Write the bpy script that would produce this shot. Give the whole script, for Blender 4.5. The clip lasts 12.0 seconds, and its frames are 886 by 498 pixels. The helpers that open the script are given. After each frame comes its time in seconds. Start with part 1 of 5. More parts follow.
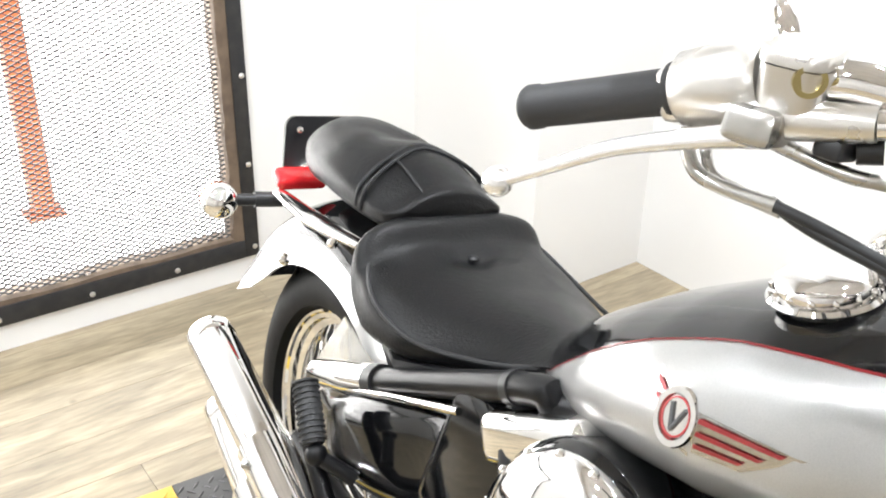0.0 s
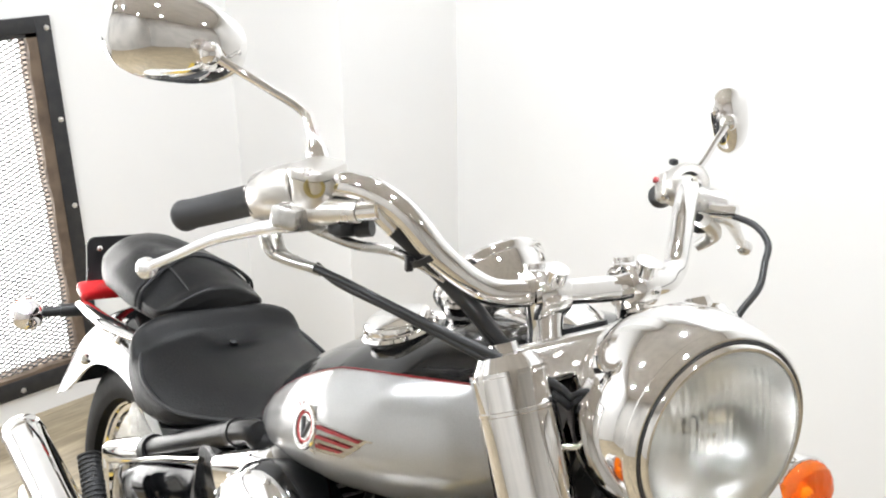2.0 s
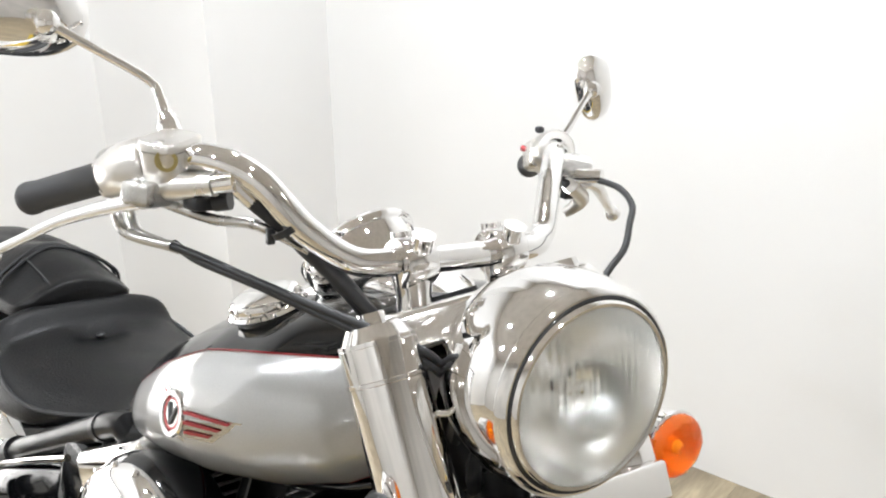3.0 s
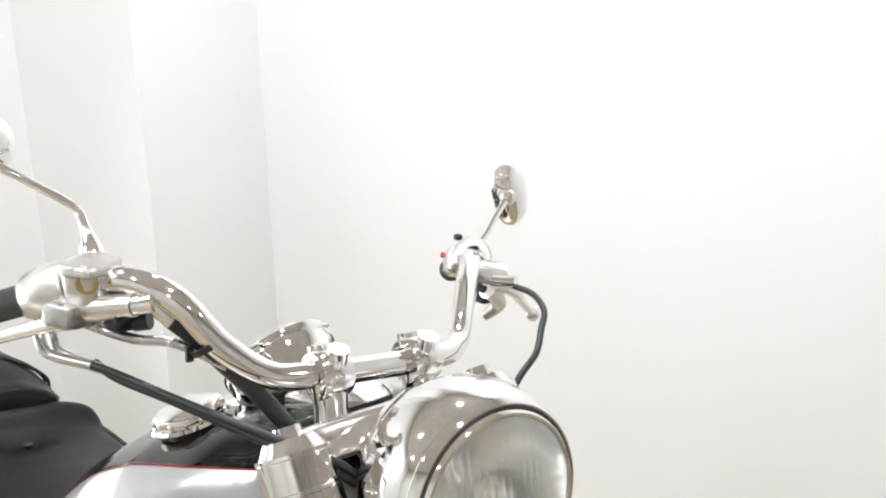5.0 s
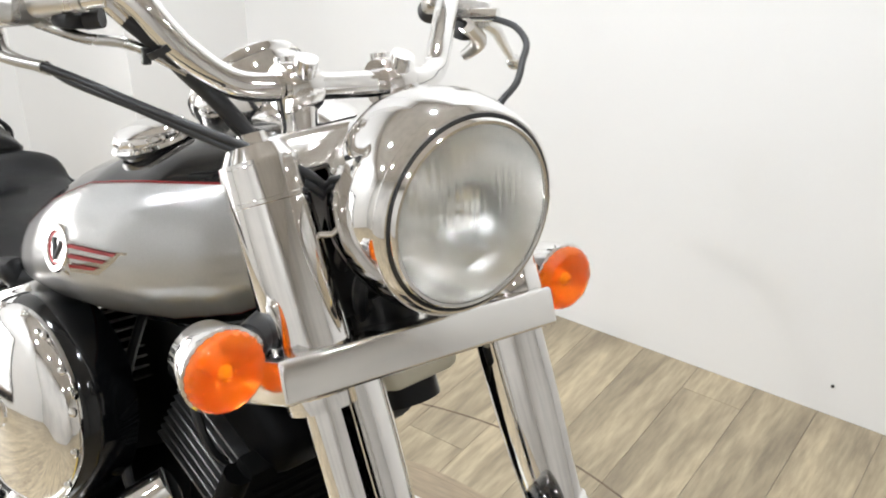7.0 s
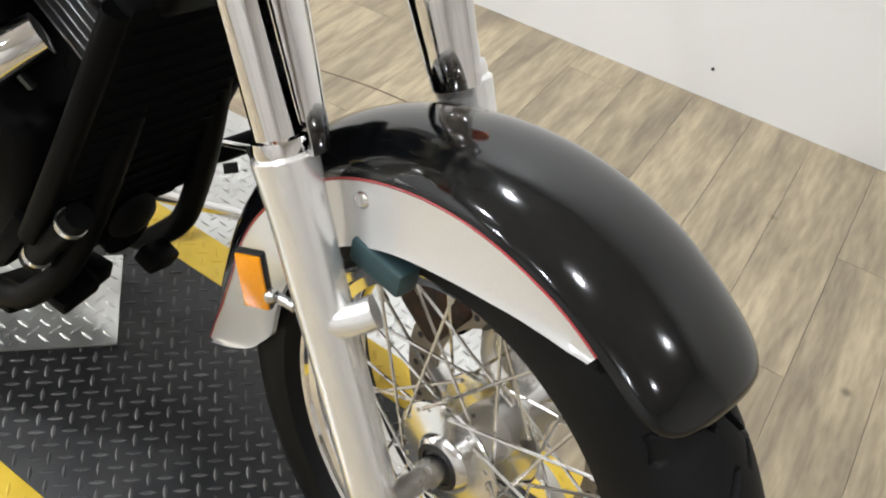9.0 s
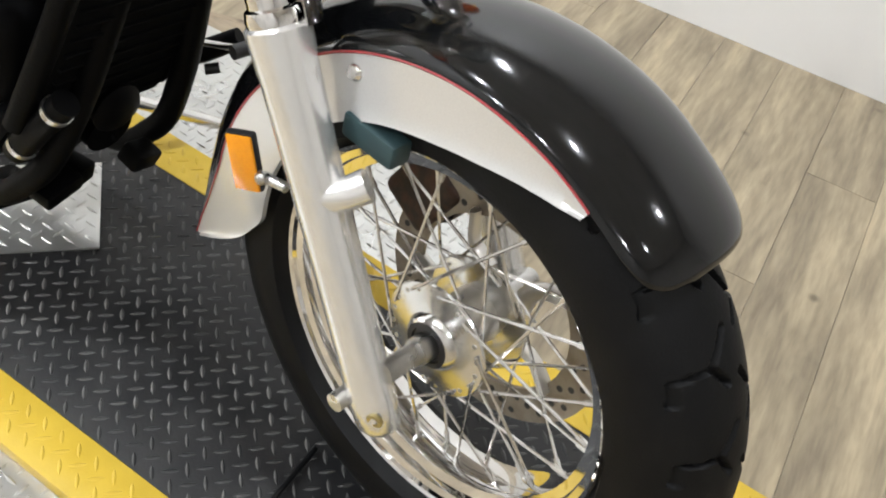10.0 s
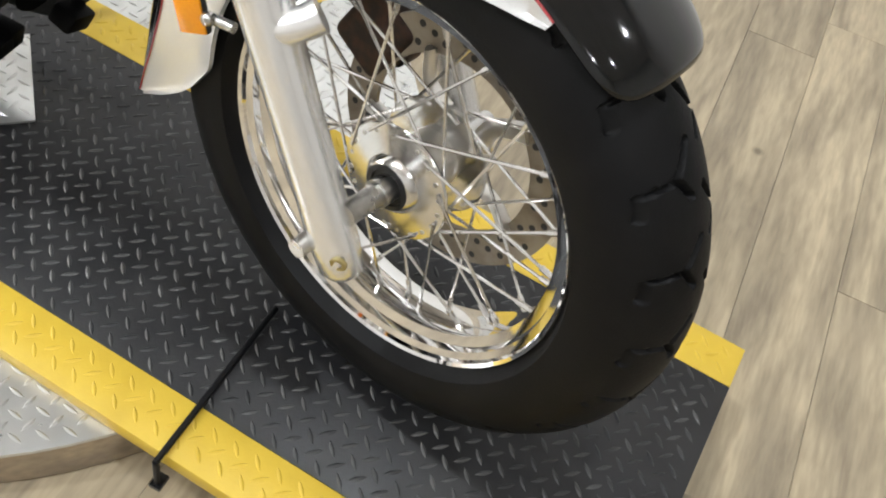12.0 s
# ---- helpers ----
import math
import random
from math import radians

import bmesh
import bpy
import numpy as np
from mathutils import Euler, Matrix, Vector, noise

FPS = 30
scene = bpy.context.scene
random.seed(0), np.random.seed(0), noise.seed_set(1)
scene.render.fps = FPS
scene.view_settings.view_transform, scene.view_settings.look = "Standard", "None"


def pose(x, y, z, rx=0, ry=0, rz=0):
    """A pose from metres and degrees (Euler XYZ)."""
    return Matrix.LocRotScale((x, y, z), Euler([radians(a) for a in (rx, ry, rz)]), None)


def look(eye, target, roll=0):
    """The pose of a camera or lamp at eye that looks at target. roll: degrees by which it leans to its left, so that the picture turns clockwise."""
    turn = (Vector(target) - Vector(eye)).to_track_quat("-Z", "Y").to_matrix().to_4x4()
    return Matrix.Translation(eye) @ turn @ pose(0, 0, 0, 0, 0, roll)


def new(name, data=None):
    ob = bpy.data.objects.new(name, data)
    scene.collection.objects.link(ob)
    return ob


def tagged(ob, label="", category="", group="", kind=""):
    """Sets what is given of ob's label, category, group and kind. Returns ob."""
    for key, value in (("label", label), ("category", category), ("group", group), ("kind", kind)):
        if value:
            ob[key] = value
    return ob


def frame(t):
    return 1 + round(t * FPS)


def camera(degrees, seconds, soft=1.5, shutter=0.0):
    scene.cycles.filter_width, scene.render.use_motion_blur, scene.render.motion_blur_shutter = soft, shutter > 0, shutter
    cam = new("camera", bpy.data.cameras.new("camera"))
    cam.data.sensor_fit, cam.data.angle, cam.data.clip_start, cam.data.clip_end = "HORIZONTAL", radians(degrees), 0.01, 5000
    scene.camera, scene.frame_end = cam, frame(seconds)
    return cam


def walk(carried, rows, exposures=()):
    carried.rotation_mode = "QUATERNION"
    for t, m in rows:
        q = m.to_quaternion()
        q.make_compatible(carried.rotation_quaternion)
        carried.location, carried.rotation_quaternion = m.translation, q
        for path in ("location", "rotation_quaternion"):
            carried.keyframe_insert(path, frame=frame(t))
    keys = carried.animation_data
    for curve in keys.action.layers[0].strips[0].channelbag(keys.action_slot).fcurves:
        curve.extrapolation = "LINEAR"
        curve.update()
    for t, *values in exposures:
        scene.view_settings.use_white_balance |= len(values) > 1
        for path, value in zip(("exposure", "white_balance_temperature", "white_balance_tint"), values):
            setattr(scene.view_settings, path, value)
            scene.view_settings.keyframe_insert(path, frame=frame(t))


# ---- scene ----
cam = camera(49.58, 12.0, soft=2.0)
ROWS = [
    (0, (-0.5232, 0.2554, 1.3797), (0.0056, 0.9693, 0.9206), 1.20),
    (0.5, (-0.5031, 0.1031, 1.4165), (0.0591, 0.8195, 1.0035), -3.92),
    (1, (-0.5887, 0.0113, 1.4687), (0.0681, 0.6806, 1.1211), -3.31),
    (1.5, (-0.5813, -0.0621, 1.4823), (0.0829, 0.6052, 1.1453), -1.94),
    (2, (-0.5214, -0.1081, 1.4679), (0.1155, 0.5754, 1.1114), -0.95),
    (2.5, (-0.5074, -0.1146, 1.4502), (0.1623, 0.5224, 1.0686), -1.42),
    (3, (-0.5022, -0.1157, 1.4458), (0.2118, 0.4790, 1.0762), -0.79),
    (5, (-0.5068, -0.1621, 1.4849), (0.2633, 0.4074, 1.1973), -0.85),
    (5.5, (-0.5040, -0.1628, 1.4821), (0.2764, 0.3900, 1.1897), -0.49),
    (6, (-0.5078, -0.1690, 1.4614), (0.2668, 0.3763, 1.1411), -0.34),
    (6.5, (-0.5053, -0.1694, 1.4336), (0.2470, 0.3630, 1.0455), -0.43),
    (7, (-0.4975, -0.1609, 1.3914), (0.2239, 0.3477, 0.9214), 0.92),
    (7.5, (-0.4929, -0.1620, 1.3451), (0.2129, 0.2935, 0.8023), 3.99),
    (7.7, (-0.4986, -0.1645, 1.3289), (0.2060, 0.2741, 0.7711), 4.53),
    (9.3, (-0.5842, -0.1954, 1.2088), (0.0805, 0.0911, 0.5187), 10.62),
    (9.5, (-0.5984, -0.1971, 1.2023), (0.0649, 0.0813, 0.5077), 10.91),
    (10, (-0.6225, -0.2054, 1.1866), (0.0345, 0.0465, 0.4760), 12.03),
    (10.5, (-0.6448, -0.2139, 1.1698), (0.0064, 0.0135, 0.4457), 12.92),
    (11, (-0.6693, -0.2201, 1.1499), (-0.0221, -0.0225, 0.4136), 13.34),
    (11.5, (-0.6874, -0.2221, 1.1361), (-0.0404, -0.0455, 0.3943), 14.34),
    (12, (-0.6653, -0.2116, 1.1357), (-0.0419, -0.0606, 0.3685), 15.01),
]
EXPOSURES = [(0.0, 1.5), (0.5, 1.45), (1.0, 1.3), (2.0, 1.15), (3.0, 1.08), (5.0, 1.02), (6.0, 1.03), (6.5, 1.05), (7.0, 1.02),
             (7.7, 0.98), (9.3, 1.02), (10.5, 1.06), (12.0, 1.08)]
walk(cam, [(t, look(eye, target, roll)) for t, eye, target, roll in ROWS], EXPOSURES)

# ---- world and large lights ----
world = bpy.data.worlds.new("world")
scene.world = world
world.use_nodes = True
world.node_tree.nodes["Background"].inputs[0].default_value = (0.9, 0.93, 1.0, 1)
world.node_tree.nodes["Background"].inputs[1].default_value = 0.3


def area(name, place, target, size_x, size_y, power, colour, shape="RECTANGLE"):
    data = bpy.data.lights.new(name, "AREA")
    data.shape, data.size, data.size_y, data.energy, data.color = shape, size_x, size_y, power, colour
    ob = new(name, data)
    ob.matrix_world = look(place, target)
    return ob


WALL_X, BACK_Y, COLUMN_X, COLUMN_Y = 1.512, 2.57, 1.072, 2.02
LEFT_X, FRONT_Y, CEIL_Z = -3.2, -3.4, 3.0
WARM = (0.905, 0.957, 1.015)

# ---- materials ----
MATS = {}


def shader(name, colour, rough=0.5, metal=0.0, coat=0.0, spec=0.5, noise_scale=0.0, noise_mix=0.0, dark=None,
           bump=0.0, bump_scale=200.0, rough_var=0.0, trans=0.0, ior=1.45):
    if name in MATS:
        return MATS[name]
    m = bpy.data.materials.new(name)
    m.use_nodes = True
    nt = m.node_tree
    b = nt.nodes["Principled BSDF"]
    b.inputs["Base Color"].default_value = (*colour, 1)
    b.inputs["Roughness"].default_value = rough
    b.inputs["Metallic"].default_value = metal
    b.inputs["Coat Weight"].default_value = coat
    b.inputs["Coat Roughness"].default_value = 0.03
    b.inputs["Specular IOR Level"].default_value = spec
    b.inputs["Transmission Weight"].default_value = trans
    b.inputs["IOR"].default_value = ior
    geo = nt.nodes.new("ShaderNodeNewGeometry")
    if noise_mix > 0:
        n = nt.nodes.new("ShaderNodeTexNoise")
        n.inputs["Scale"].default_value, n.inputs["Detail"].default_value = noise_scale, 6
        nt.links.new(geo.outputs["Position"], n.inputs["Vector"])
        mix = nt.nodes.new("ShaderNodeMix")
        mix.data_type = "RGBA"
        mix.inputs[6].default_value = (*colour, 1)
        mix.inputs[7].default_value = (*(dark or [c * 0.5 for c in colour]), 1)
        ramp = nt.nodes.new("ShaderNodeMapRange")
        ramp.inputs[1].default_value, ramp.inputs[2].default_value = 0.4, 0.75
        ramp.inputs[4].default_value = noise_mix
        nt.links.new(n.outputs[0], ramp.inputs[0])
        nt.links.new(ramp.outputs[0], mix.inputs[0])
        nt.links.new(mix.outputs[2], b.inputs["Base Color"])
    if rough_var > 0:
        n2 = nt.nodes.new("ShaderNodeTexNoise")
        n2.inputs["Scale"].default_value, n2.inputs["Detail"].default_value = 18, 8
        nt.links.new(geo.outputs["Position"], n2.inputs["Vector"])
        r2 = nt.nodes.new("ShaderNodeMapRange")
        r2.inputs[3].default_value, r2.inputs[4].default_value = max(0.0, rough - rough_var), rough + rough_var
        nt.links.new(n2.outputs[0], r2.inputs[0])
        nt.links.new(r2.outputs[0], b.inputs["Roughness"])
    if bump > 0:
        n3 = nt.nodes.new("ShaderNodeTexNoise")
        n3.inputs["Scale"].default_value, n3.inputs["Detail"].default_value = bump_scale, 4
        nt.links.new(geo.outputs["Position"], n3.inputs["Vector"])
        bp = nt.nodes.new("ShaderNodeBump")
        bp.inputs["Strength"].default_value, bp.inputs["Distance"].default_value = bump, 0.001
        nt.links.new(n3.outputs[0], bp.inputs["Height"])
        nt.links.new(bp.outputs[0], b.inputs["Normal"])
    MATS[name] = m
    return m


def glow(name, colour, strength):
    if name in MATS:
        return MATS[name]
    m = bpy.data.materials.new(name)
    m.use_nodes = True
    nt = m.node_tree
    nt.nodes.remove(nt.nodes["Principled BSDF"])
    e = nt.nodes.new("ShaderNodeEmission")
    e.inputs[0].default_value, e.inputs[1].default_value = (*colour, 1), strength
    nt.links.new(e.outputs[0], nt.nodes["Material Output"].inputs[0])
    MATS[name] = m
    return m


CHROME = shader("chrome", (0.86, 0.85, 0.84), 0.045, 1.0, rough_var=0.025, noise_scale=40, noise_mix=0.12)
SATIN_CHROME = shader("satin_chrome", (0.83, 0.82, 0.80), 0.14, 1.0, rough_var=0.04, noise_scale=30, noise_mix=0.08)
DISC_STEEL = shader("stained_disc_steel", (0.30, 0.27, 0.23), 0.42, 0.9, rough_var=0.12, noise_scale=45, noise_mix=0.6, dark=(0.16, 0.12, 0.08))
GREY_PLASTIC = shader("grey_plastic", (0.10, 0.10, 0.10), 0.4, rough_var=0.1)
STEEL = shader("dull_steel", (0.55, 0.54, 0.52), 0.28, 1.0, rough_var=0.1, noise_scale=60, noise_mix=0.3)
POLISHED = shader("polished_aluminium", (0.78, 0.77, 0.75), 0.16, 1.0, rough_var=0.08, noise_scale=50, noise_mix=0.15)
ALU = shader("cast_aluminium", (0.72, 0.7, 0.67), 0.3, 1.0, rough_var=0.1, noise_scale=30, noise_mix=0.2, bump=0.1, bump_scale=900)
WHITE_ALU = shader("clear_coated_aluminium", (0.86, 0.85, 0.83), 0.25, 0.75, coat=0.4, rough_var=0.03, noise_scale=25, noise_mix=0.05)
RUST = shader("rusted_steel", (0.035, 0.024, 0.018), 0.5, 0.3, noise_scale=60, noise_mix=0.8, dark=(0.12, 0.05, 0.025), bump=0.3, bump_scale=500)
BLACK_PAINT = shader("black_gloss_paint", (0.0034, 0.0036, 0.0040), 0.10, 0.0, coat=0.35, spec=0.4, rough_var=0.03)
BLACK_METAL = shader("black_engine_paint", (0.004, 0.004, 0.0045), 0.34, 0.0, coat=0.1, spec=0.25, rough_var=0.1, bump=0.1, bump_scale=600)
SILVER_PAINT = shader("silver_metallic_paint", (0.75, 0.745, 0.735), 0.28, 0.55, coat=1.0, noise_scale=900, noise_mix=0.18)
BADGE_RED = shader("badge_red_enamel", (0.48, 0.07, 0.075), 0.25, 0.2, coat=0.8, noise_scale=60, noise_mix=0.3)
RED_LINE = shader("red_pinstripe", (0.30, 0.025, 0.03), 0.3, 0.0, coat=0.8)
LEATHER = shader("black_leather", (0.0045, 0.0045, 0.0048), 0.33, 0.0, spec=0.26, rough_var=0.1, noise_scale=30, noise_mix=0.25, bump=0.8, bump_scale=330)
PIPING = shader("seat_welt", (0.012, 0.012, 0.013), 0.5, bump=0.2, bump_scale=500)
RUBBER = shader("tyre_rubber", (0.0035, 0.0035, 0.0038), 0.55, spec=0.2, noise_scale=14, noise_mix=0.5, dark=(0.010, 0.0098, 0.0096), rough_var=0.12, bump=0.3, bump_scale=350)
GRIP = shader("grip_rubber", (0.026, 0.026, 0.027), 0.55, bump=0.25, bump_scale=600)
HOSE = shader("cable_sheath", (0.015, 0.015, 0.016), 0.42, bump=0.1)
PLASTIC = shader("black_plastic", (0.018, 0.018, 0.019), 0.4, rough_var=0.1)
BLUE_PAD = shader("dark_green_plastic", (0.03, 0.06, 0.065), 0.5)
AMBER = shader("amber_lens", (1.0, 0.27, 0.012), 0.07, coat=0.3, spec=0.4, trans=0.72, ior=1.35, noise_scale=75, noise_mix=0.7, dark=(0.80, 0.12, 0.004), bump=0.5, bump_scale=140)
BULB_GLASS = shader("yellow_bulb_glass", (0.95, 0.62, 0.04), 0.15, coat=0.6)
AMBER_FLAT = shader("amber_reflector", (0.95, 0.36, 0.01), 0.18, coat=0.6, noise_scale=260, noise_mix=0.3, dark=(0.8, 0.22, 0.0))
RED_LENS = shader("red_lens", (0.62, 0.02, 0.025), 0.1, coat=0.8)
GLASS = shader("clear_glass", (1, 1, 1), 0.02, trans=1.0, ior=1.45)
FLUTED = shader("fluted_glass", (0.97, 0.98, 0.97), 0.02, trans=1.0, ior=1.42)
MIRROR = shader("mirror_glass", (0.9, 0.91, 0.92), 0.01, 1.0)
CLEAR = shader("clear_lens", (0.92, 0.9, 0.86), 0.08, trans=0.75, ior=1.4)
REFLECTOR = shader("lamp_reflector", (0.95, 0.94, 0.92), 0.24, 1.0, rough_var=0.06)
ENGINE = shader("satin_black_engine", (0.0025, 0.0025, 0.0027), 0.5, spec=0.06, bump=0.3, bump_scale=260)
FIN = shader("fin_edges", (0.2, 0.2, 0.2), 0.35, 0.8)
RADIATOR = shader("matt_black_core", (0.003, 0.003, 0.003), 0.9, spec=0.08, bump=0.3, bump_scale=400)
IVORY = shader("cream_plastic", (0.62, 0.58, 0.46), 0.45)
GOLD = shader("brass", (0.5, 0.42, 0.2), 0.3, 1.0)
WHITE_WALL = shader("white_wall_paint", (0.81, 0.80, 0.785), 0.6, noise_scale=2.2, noise_mix=0.25, dark=(0.75, 0.735, 0.71), bump=0.12, bump_scale=160)
CEILING = shader("white_ceiling", (0.78, 0.77, 0.75), 0.7, noise_scale=3, noise_mix=0.2, dark=(0.7, 0.69, 0.67))
GREY_WALL = shader("grey_wall_paint", (0.56, 0.54, 0.51), 0.6, noise_scale=1.2, noise_mix=0.5, dark=(0.32, 0.31, 0.30))
BEIGE_CEILING = shader("beige_ceiling", (0.68, 0.648, 0.61), 0.7, noise_scale=3, noise_mix=0.3)
STEEL_FRAME = shader("blackened_steel", (0.03, 0.03, 0.032), 0.5, 0.3, noise_scale=25, noise_mix=0.4, dark=(0.07, 0.065, 0.06), bump=0.2, bump_scale=120)
OLD_WOOD = shader("dark_old_wood", (0.16, 0.115, 0.08), 0.7, noise_scale=20, noise_mix=0.7, dark=(0.05, 0.035, 0.028), bump=0.5, bump_scale=70)
ORANGE_STEEL = shader("orange_rack_paint", (0.62, 0.15, 0.05), 0.5, noise_scale=12, noise_mix=0.3)
BLACK_PLATE = shader("black_tread_plate", (0.013, 0.013, 0.014), 0.40, 0.1, spec=0.4, noise_scale=9, noise_mix=0.7, dark=(0.032, 0.031, 0.03), rough_var=0.12, bump=0.2, bump_scale=260)
LUG_WORN = shader("worn_tread_lug", (0.035, 0.035, 0.036), 0.34, 0.35, noise_scale=14, noise_mix=0.9, dark=(0.12, 0.118, 0.115), rough_var=0.1)
YELLOW = shader("yellow_safety_paint", (0.64, 0.44, 0.045), 0.45, noise_scale=16, noise_mix=0.5, dark=(0.45, 0.28, 0.015), rough_var=0.1, bump=0.15, bump_scale=300)
SILVER_PLATE = shader("bright_tread_plate", (0.62, 0.62, 0.6), 0.3, 0.85, noise_scale=11, noise_mix=0.35, dark=(0.42, 0.41, 0.39), rough_var=0.12)


def wood_material(name, light, dark, along=0):
    m = bpy.data.materials.new(name)
    m.use_nodes = True
    nt = m.node_tree
    b = nt.nodes["Principled BSDF"]
    geo, info = nt.nodes.new("ShaderNodeNewGeometry"), nt.nodes.new("ShaderNodeObjectInfo")
    shift = nt.nodes.new("ShaderNodeVectorMath")
    shift.operation = "MULTIPLY_ADD"
    nt.links.new(info.outputs["Random"], shift.inputs[0])
    shift.inputs[1].default_value = (13.0, 29.0, 7.0)
    nt.links.new(geo.outputs["Position"], shift.inputs[2])
    stretch = nt.nodes.new("ShaderNodeMapping")
    stretch.inputs["Scale"].default_value = (1.1, 7.0, 7.0) if along == 0 else (7.0, 1.1, 7.0)
    nt.links.new(shift.outputs[0], stretch.inputs[0])
    n = nt.nodes.new("ShaderNodeTexNoise")
    n.inputs["Scale"].default_value, n.inputs["Detail"].default_value, n.inputs["Distortion"].default_value = 2.3, 10, 0.8
    nt.links.new(stretch.outputs[0], n.inputs["Vector"])
    fine = nt.nodes.new("ShaderNodeTexNoise")
    fine.inputs["Scale"].default_value, fine.inputs["Detail"].default_value = 14, 6
    nt.links.new(stretch.outputs[0], fine.inputs["Vector"])
    ramp = nt.nodes.new("ShaderNodeValToRGB")
    ramp.color_ramp.elements[0].position, ramp.color_ramp.elements[0].color = 0.30, (*dark, 1)
    ramp.color_ramp.elements[1].position, ramp.color_ramp.elements[1].color = 0.64, (*light, 1)
    nt.links.new(n.outputs[0], ramp.inputs[0])
    mix = nt.nodes.new("ShaderNodeMix")
    mix.data_type, mix.blend_type = "RGBA", "MULTIPLY"
    mix.inputs[0].default_value = 0.55
    nt.links.new(ramp.outputs[0], mix.inputs[6])
    r2 = nt.nodes.new("ShaderNodeMapRange")
    r2.inputs[1].default_value, r2.inputs[2].default_value, r2.inputs[3].default_value, r2.inputs[4].default_value = 0.3, 0.65, 0.55, 1.1
    nt.links.new(fine.outputs[0], r2.inputs[0])
    nt.links.new(r2.outputs[0], mix.inputs[7])
    tone = nt.nodes.new("ShaderNodeMix")
    tone.data_type, tone.blend_type = "RGBA", "MULTIPLY"
    tone.inputs[0].default_value = 1.0
    r3 = nt.nodes.new("ShaderNodeMapRange")
    r3.inputs[3].default_value, r3.inputs[4].default_value = 0.94, 1.04
    nt.links.new(info.outputs["Random"], r3.inputs[0])
    nt.links.new(mix.outputs[2], tone.inputs[6])
    nt.links.new(r3.outputs[0], tone.inputs[7])
    nt.links.new(tone.outputs[2], b.inputs["Base Color"])
    knots = nt.nodes.new("ShaderNodeTexVoronoi")
    knots.inputs["Scale"].default_value = 5.5
    nt.links.new(geo.outputs["Position"], knots.inputs["Vector"])
    kr = nt.nodes.new("ShaderNodeMapRange")
    kr.inputs[1].default_value, kr.inputs[2].default_value, kr.inputs[3].default_value, kr.inputs[4].default_value = 0.02, 0.075, 0.35, 1.0
    nt.links.new(knots.outputs["Distance"], kr.inputs[0])
    dark_spot = nt.nodes.new("ShaderNodeMix")
    dark_spot.data_type, dark_spot.blend_type = "RGBA", "MULTIPLY"
    dark_spot.inputs[0].default_value = 0.8
    nt.links.new(tone.outputs[2], dark_spot.inputs[6])
    nt.links.new(kr.outputs[0], dark_spot.inputs[7])
    nt.links.new(dark_spot.outputs[2], b.inputs["Base Color"])
    b.inputs["Roughness"].default_value = 0.30
    bp = nt.nodes.new("ShaderNodeBump")
    bp.inputs["Strength"].default_value, bp.inputs["Distance"].default_value = 0.25, 0.001
    nt.links.new(fine.outputs[0], bp.inputs["Height"])
    nt.links.new(bp.outputs[0], b.inputs["Normal"])
    return m


PLANK = wood_material("weathered_vinyl_plank", (0.440, 0.360, 0.240), (0.235, 0.190, 0.130))
EDGE_WOOD = wood_material("wood_edging", (0.42, 0.33, 0.22), (0.26, 0.2, 0.14), 1)
GROUT = shader("plank_joint", (0.27, 0.22, 0.155), 0.8)

# ---- mesh helpers ----


def smooth(me, on=True):
    for p in me.polygons:
        p.use_smooth = on


def thing(name, place, label, category, group="", kind=""):
    ob = new(name)
    ob.location = place
    return tagged(ob, label, category, group, kind)


ORIGIN = {}


def part(name, bm, material, parent=None, label="", flat=False, angle=40):
    """One mesh object under a thing or a part; the bmesh is in world metres."""
    me = bpy.data.meshes.new(name)
    base = Vector((0, 0, 0))
    if parent is not None:
        top = parent
        while top.parent is not None:
            top = top.parent
        base = top.location
    bmesh.ops.recalc_face_normals(bm, faces=bm.faces)
    bm.transform(Matrix.Translation(-base))
    if not flat:
        lim = math.radians(angle)
        for e in bm.edges:
            if len(e.link_faces) == 2 and e.calc_face_angle(0) > lim:
                e.smooth = False
    bm.to_mesh(me)
    bm.free()
    for mat in material if isinstance(material, (list, tuple)) else [material]:
        me.materials.append(mat)
    smooth(me, not flat)
    ob = new(name, me)
    if parent is not None:
        ob.parent = parent
    if label:
        ob["label"] = label
    return ob


def whole(name, bm, material, label, category, group="", kind="", flat=False, base=None):
    """One mesh object that is a thing by itself."""
    xs = [v.co for v in bm.verts]
    if base is None:
        base = (sum(v.x for v in xs) / len(xs), sum(v.y for v in xs) / len(xs), min(v.z for v in xs))
    bm.transform(Matrix.Translation(-Vector(base)))
    ob = part(name, bm, material, None, "", flat)
    ob.location = base
    return tagged(ob, label, category, group, kind)


def join(*bms):
    out = bmesh.new()
    for b in bms:
        me = bpy.data.meshes.new("tmp")
        b.to_mesh(me)
        b.free()
        out.from_mesh(me)
        bpy.data.meshes.remove(me)
    return out


def box(sx, sy, sz, m=None, bevel=0.0, seg=2):
    bm = bmesh.new()
    bmesh.ops.create_cube(bm, size=1, matrix=Matrix.Diagonal((sx, sy, sz, 1)))
    if bevel > 0:
        bmesh.ops.bevel(bm, geom=list(bm.edges), offset=bevel, segments=seg, affect="EDGES", profile=0.5)
    if m is not None:
        bm.transform(m)
    return bm


def span(x0, x1, y0, y1, z0, z1, bevel=0.0, m=None):
    t = Matrix.Translation(((x0 + x1) / 2, (y0 + y1) / 2, (z0 + z1) / 2))
    return box(x1 - x0, y1 - y0, z1 - z0, (m or Matrix()) @ t, bevel)


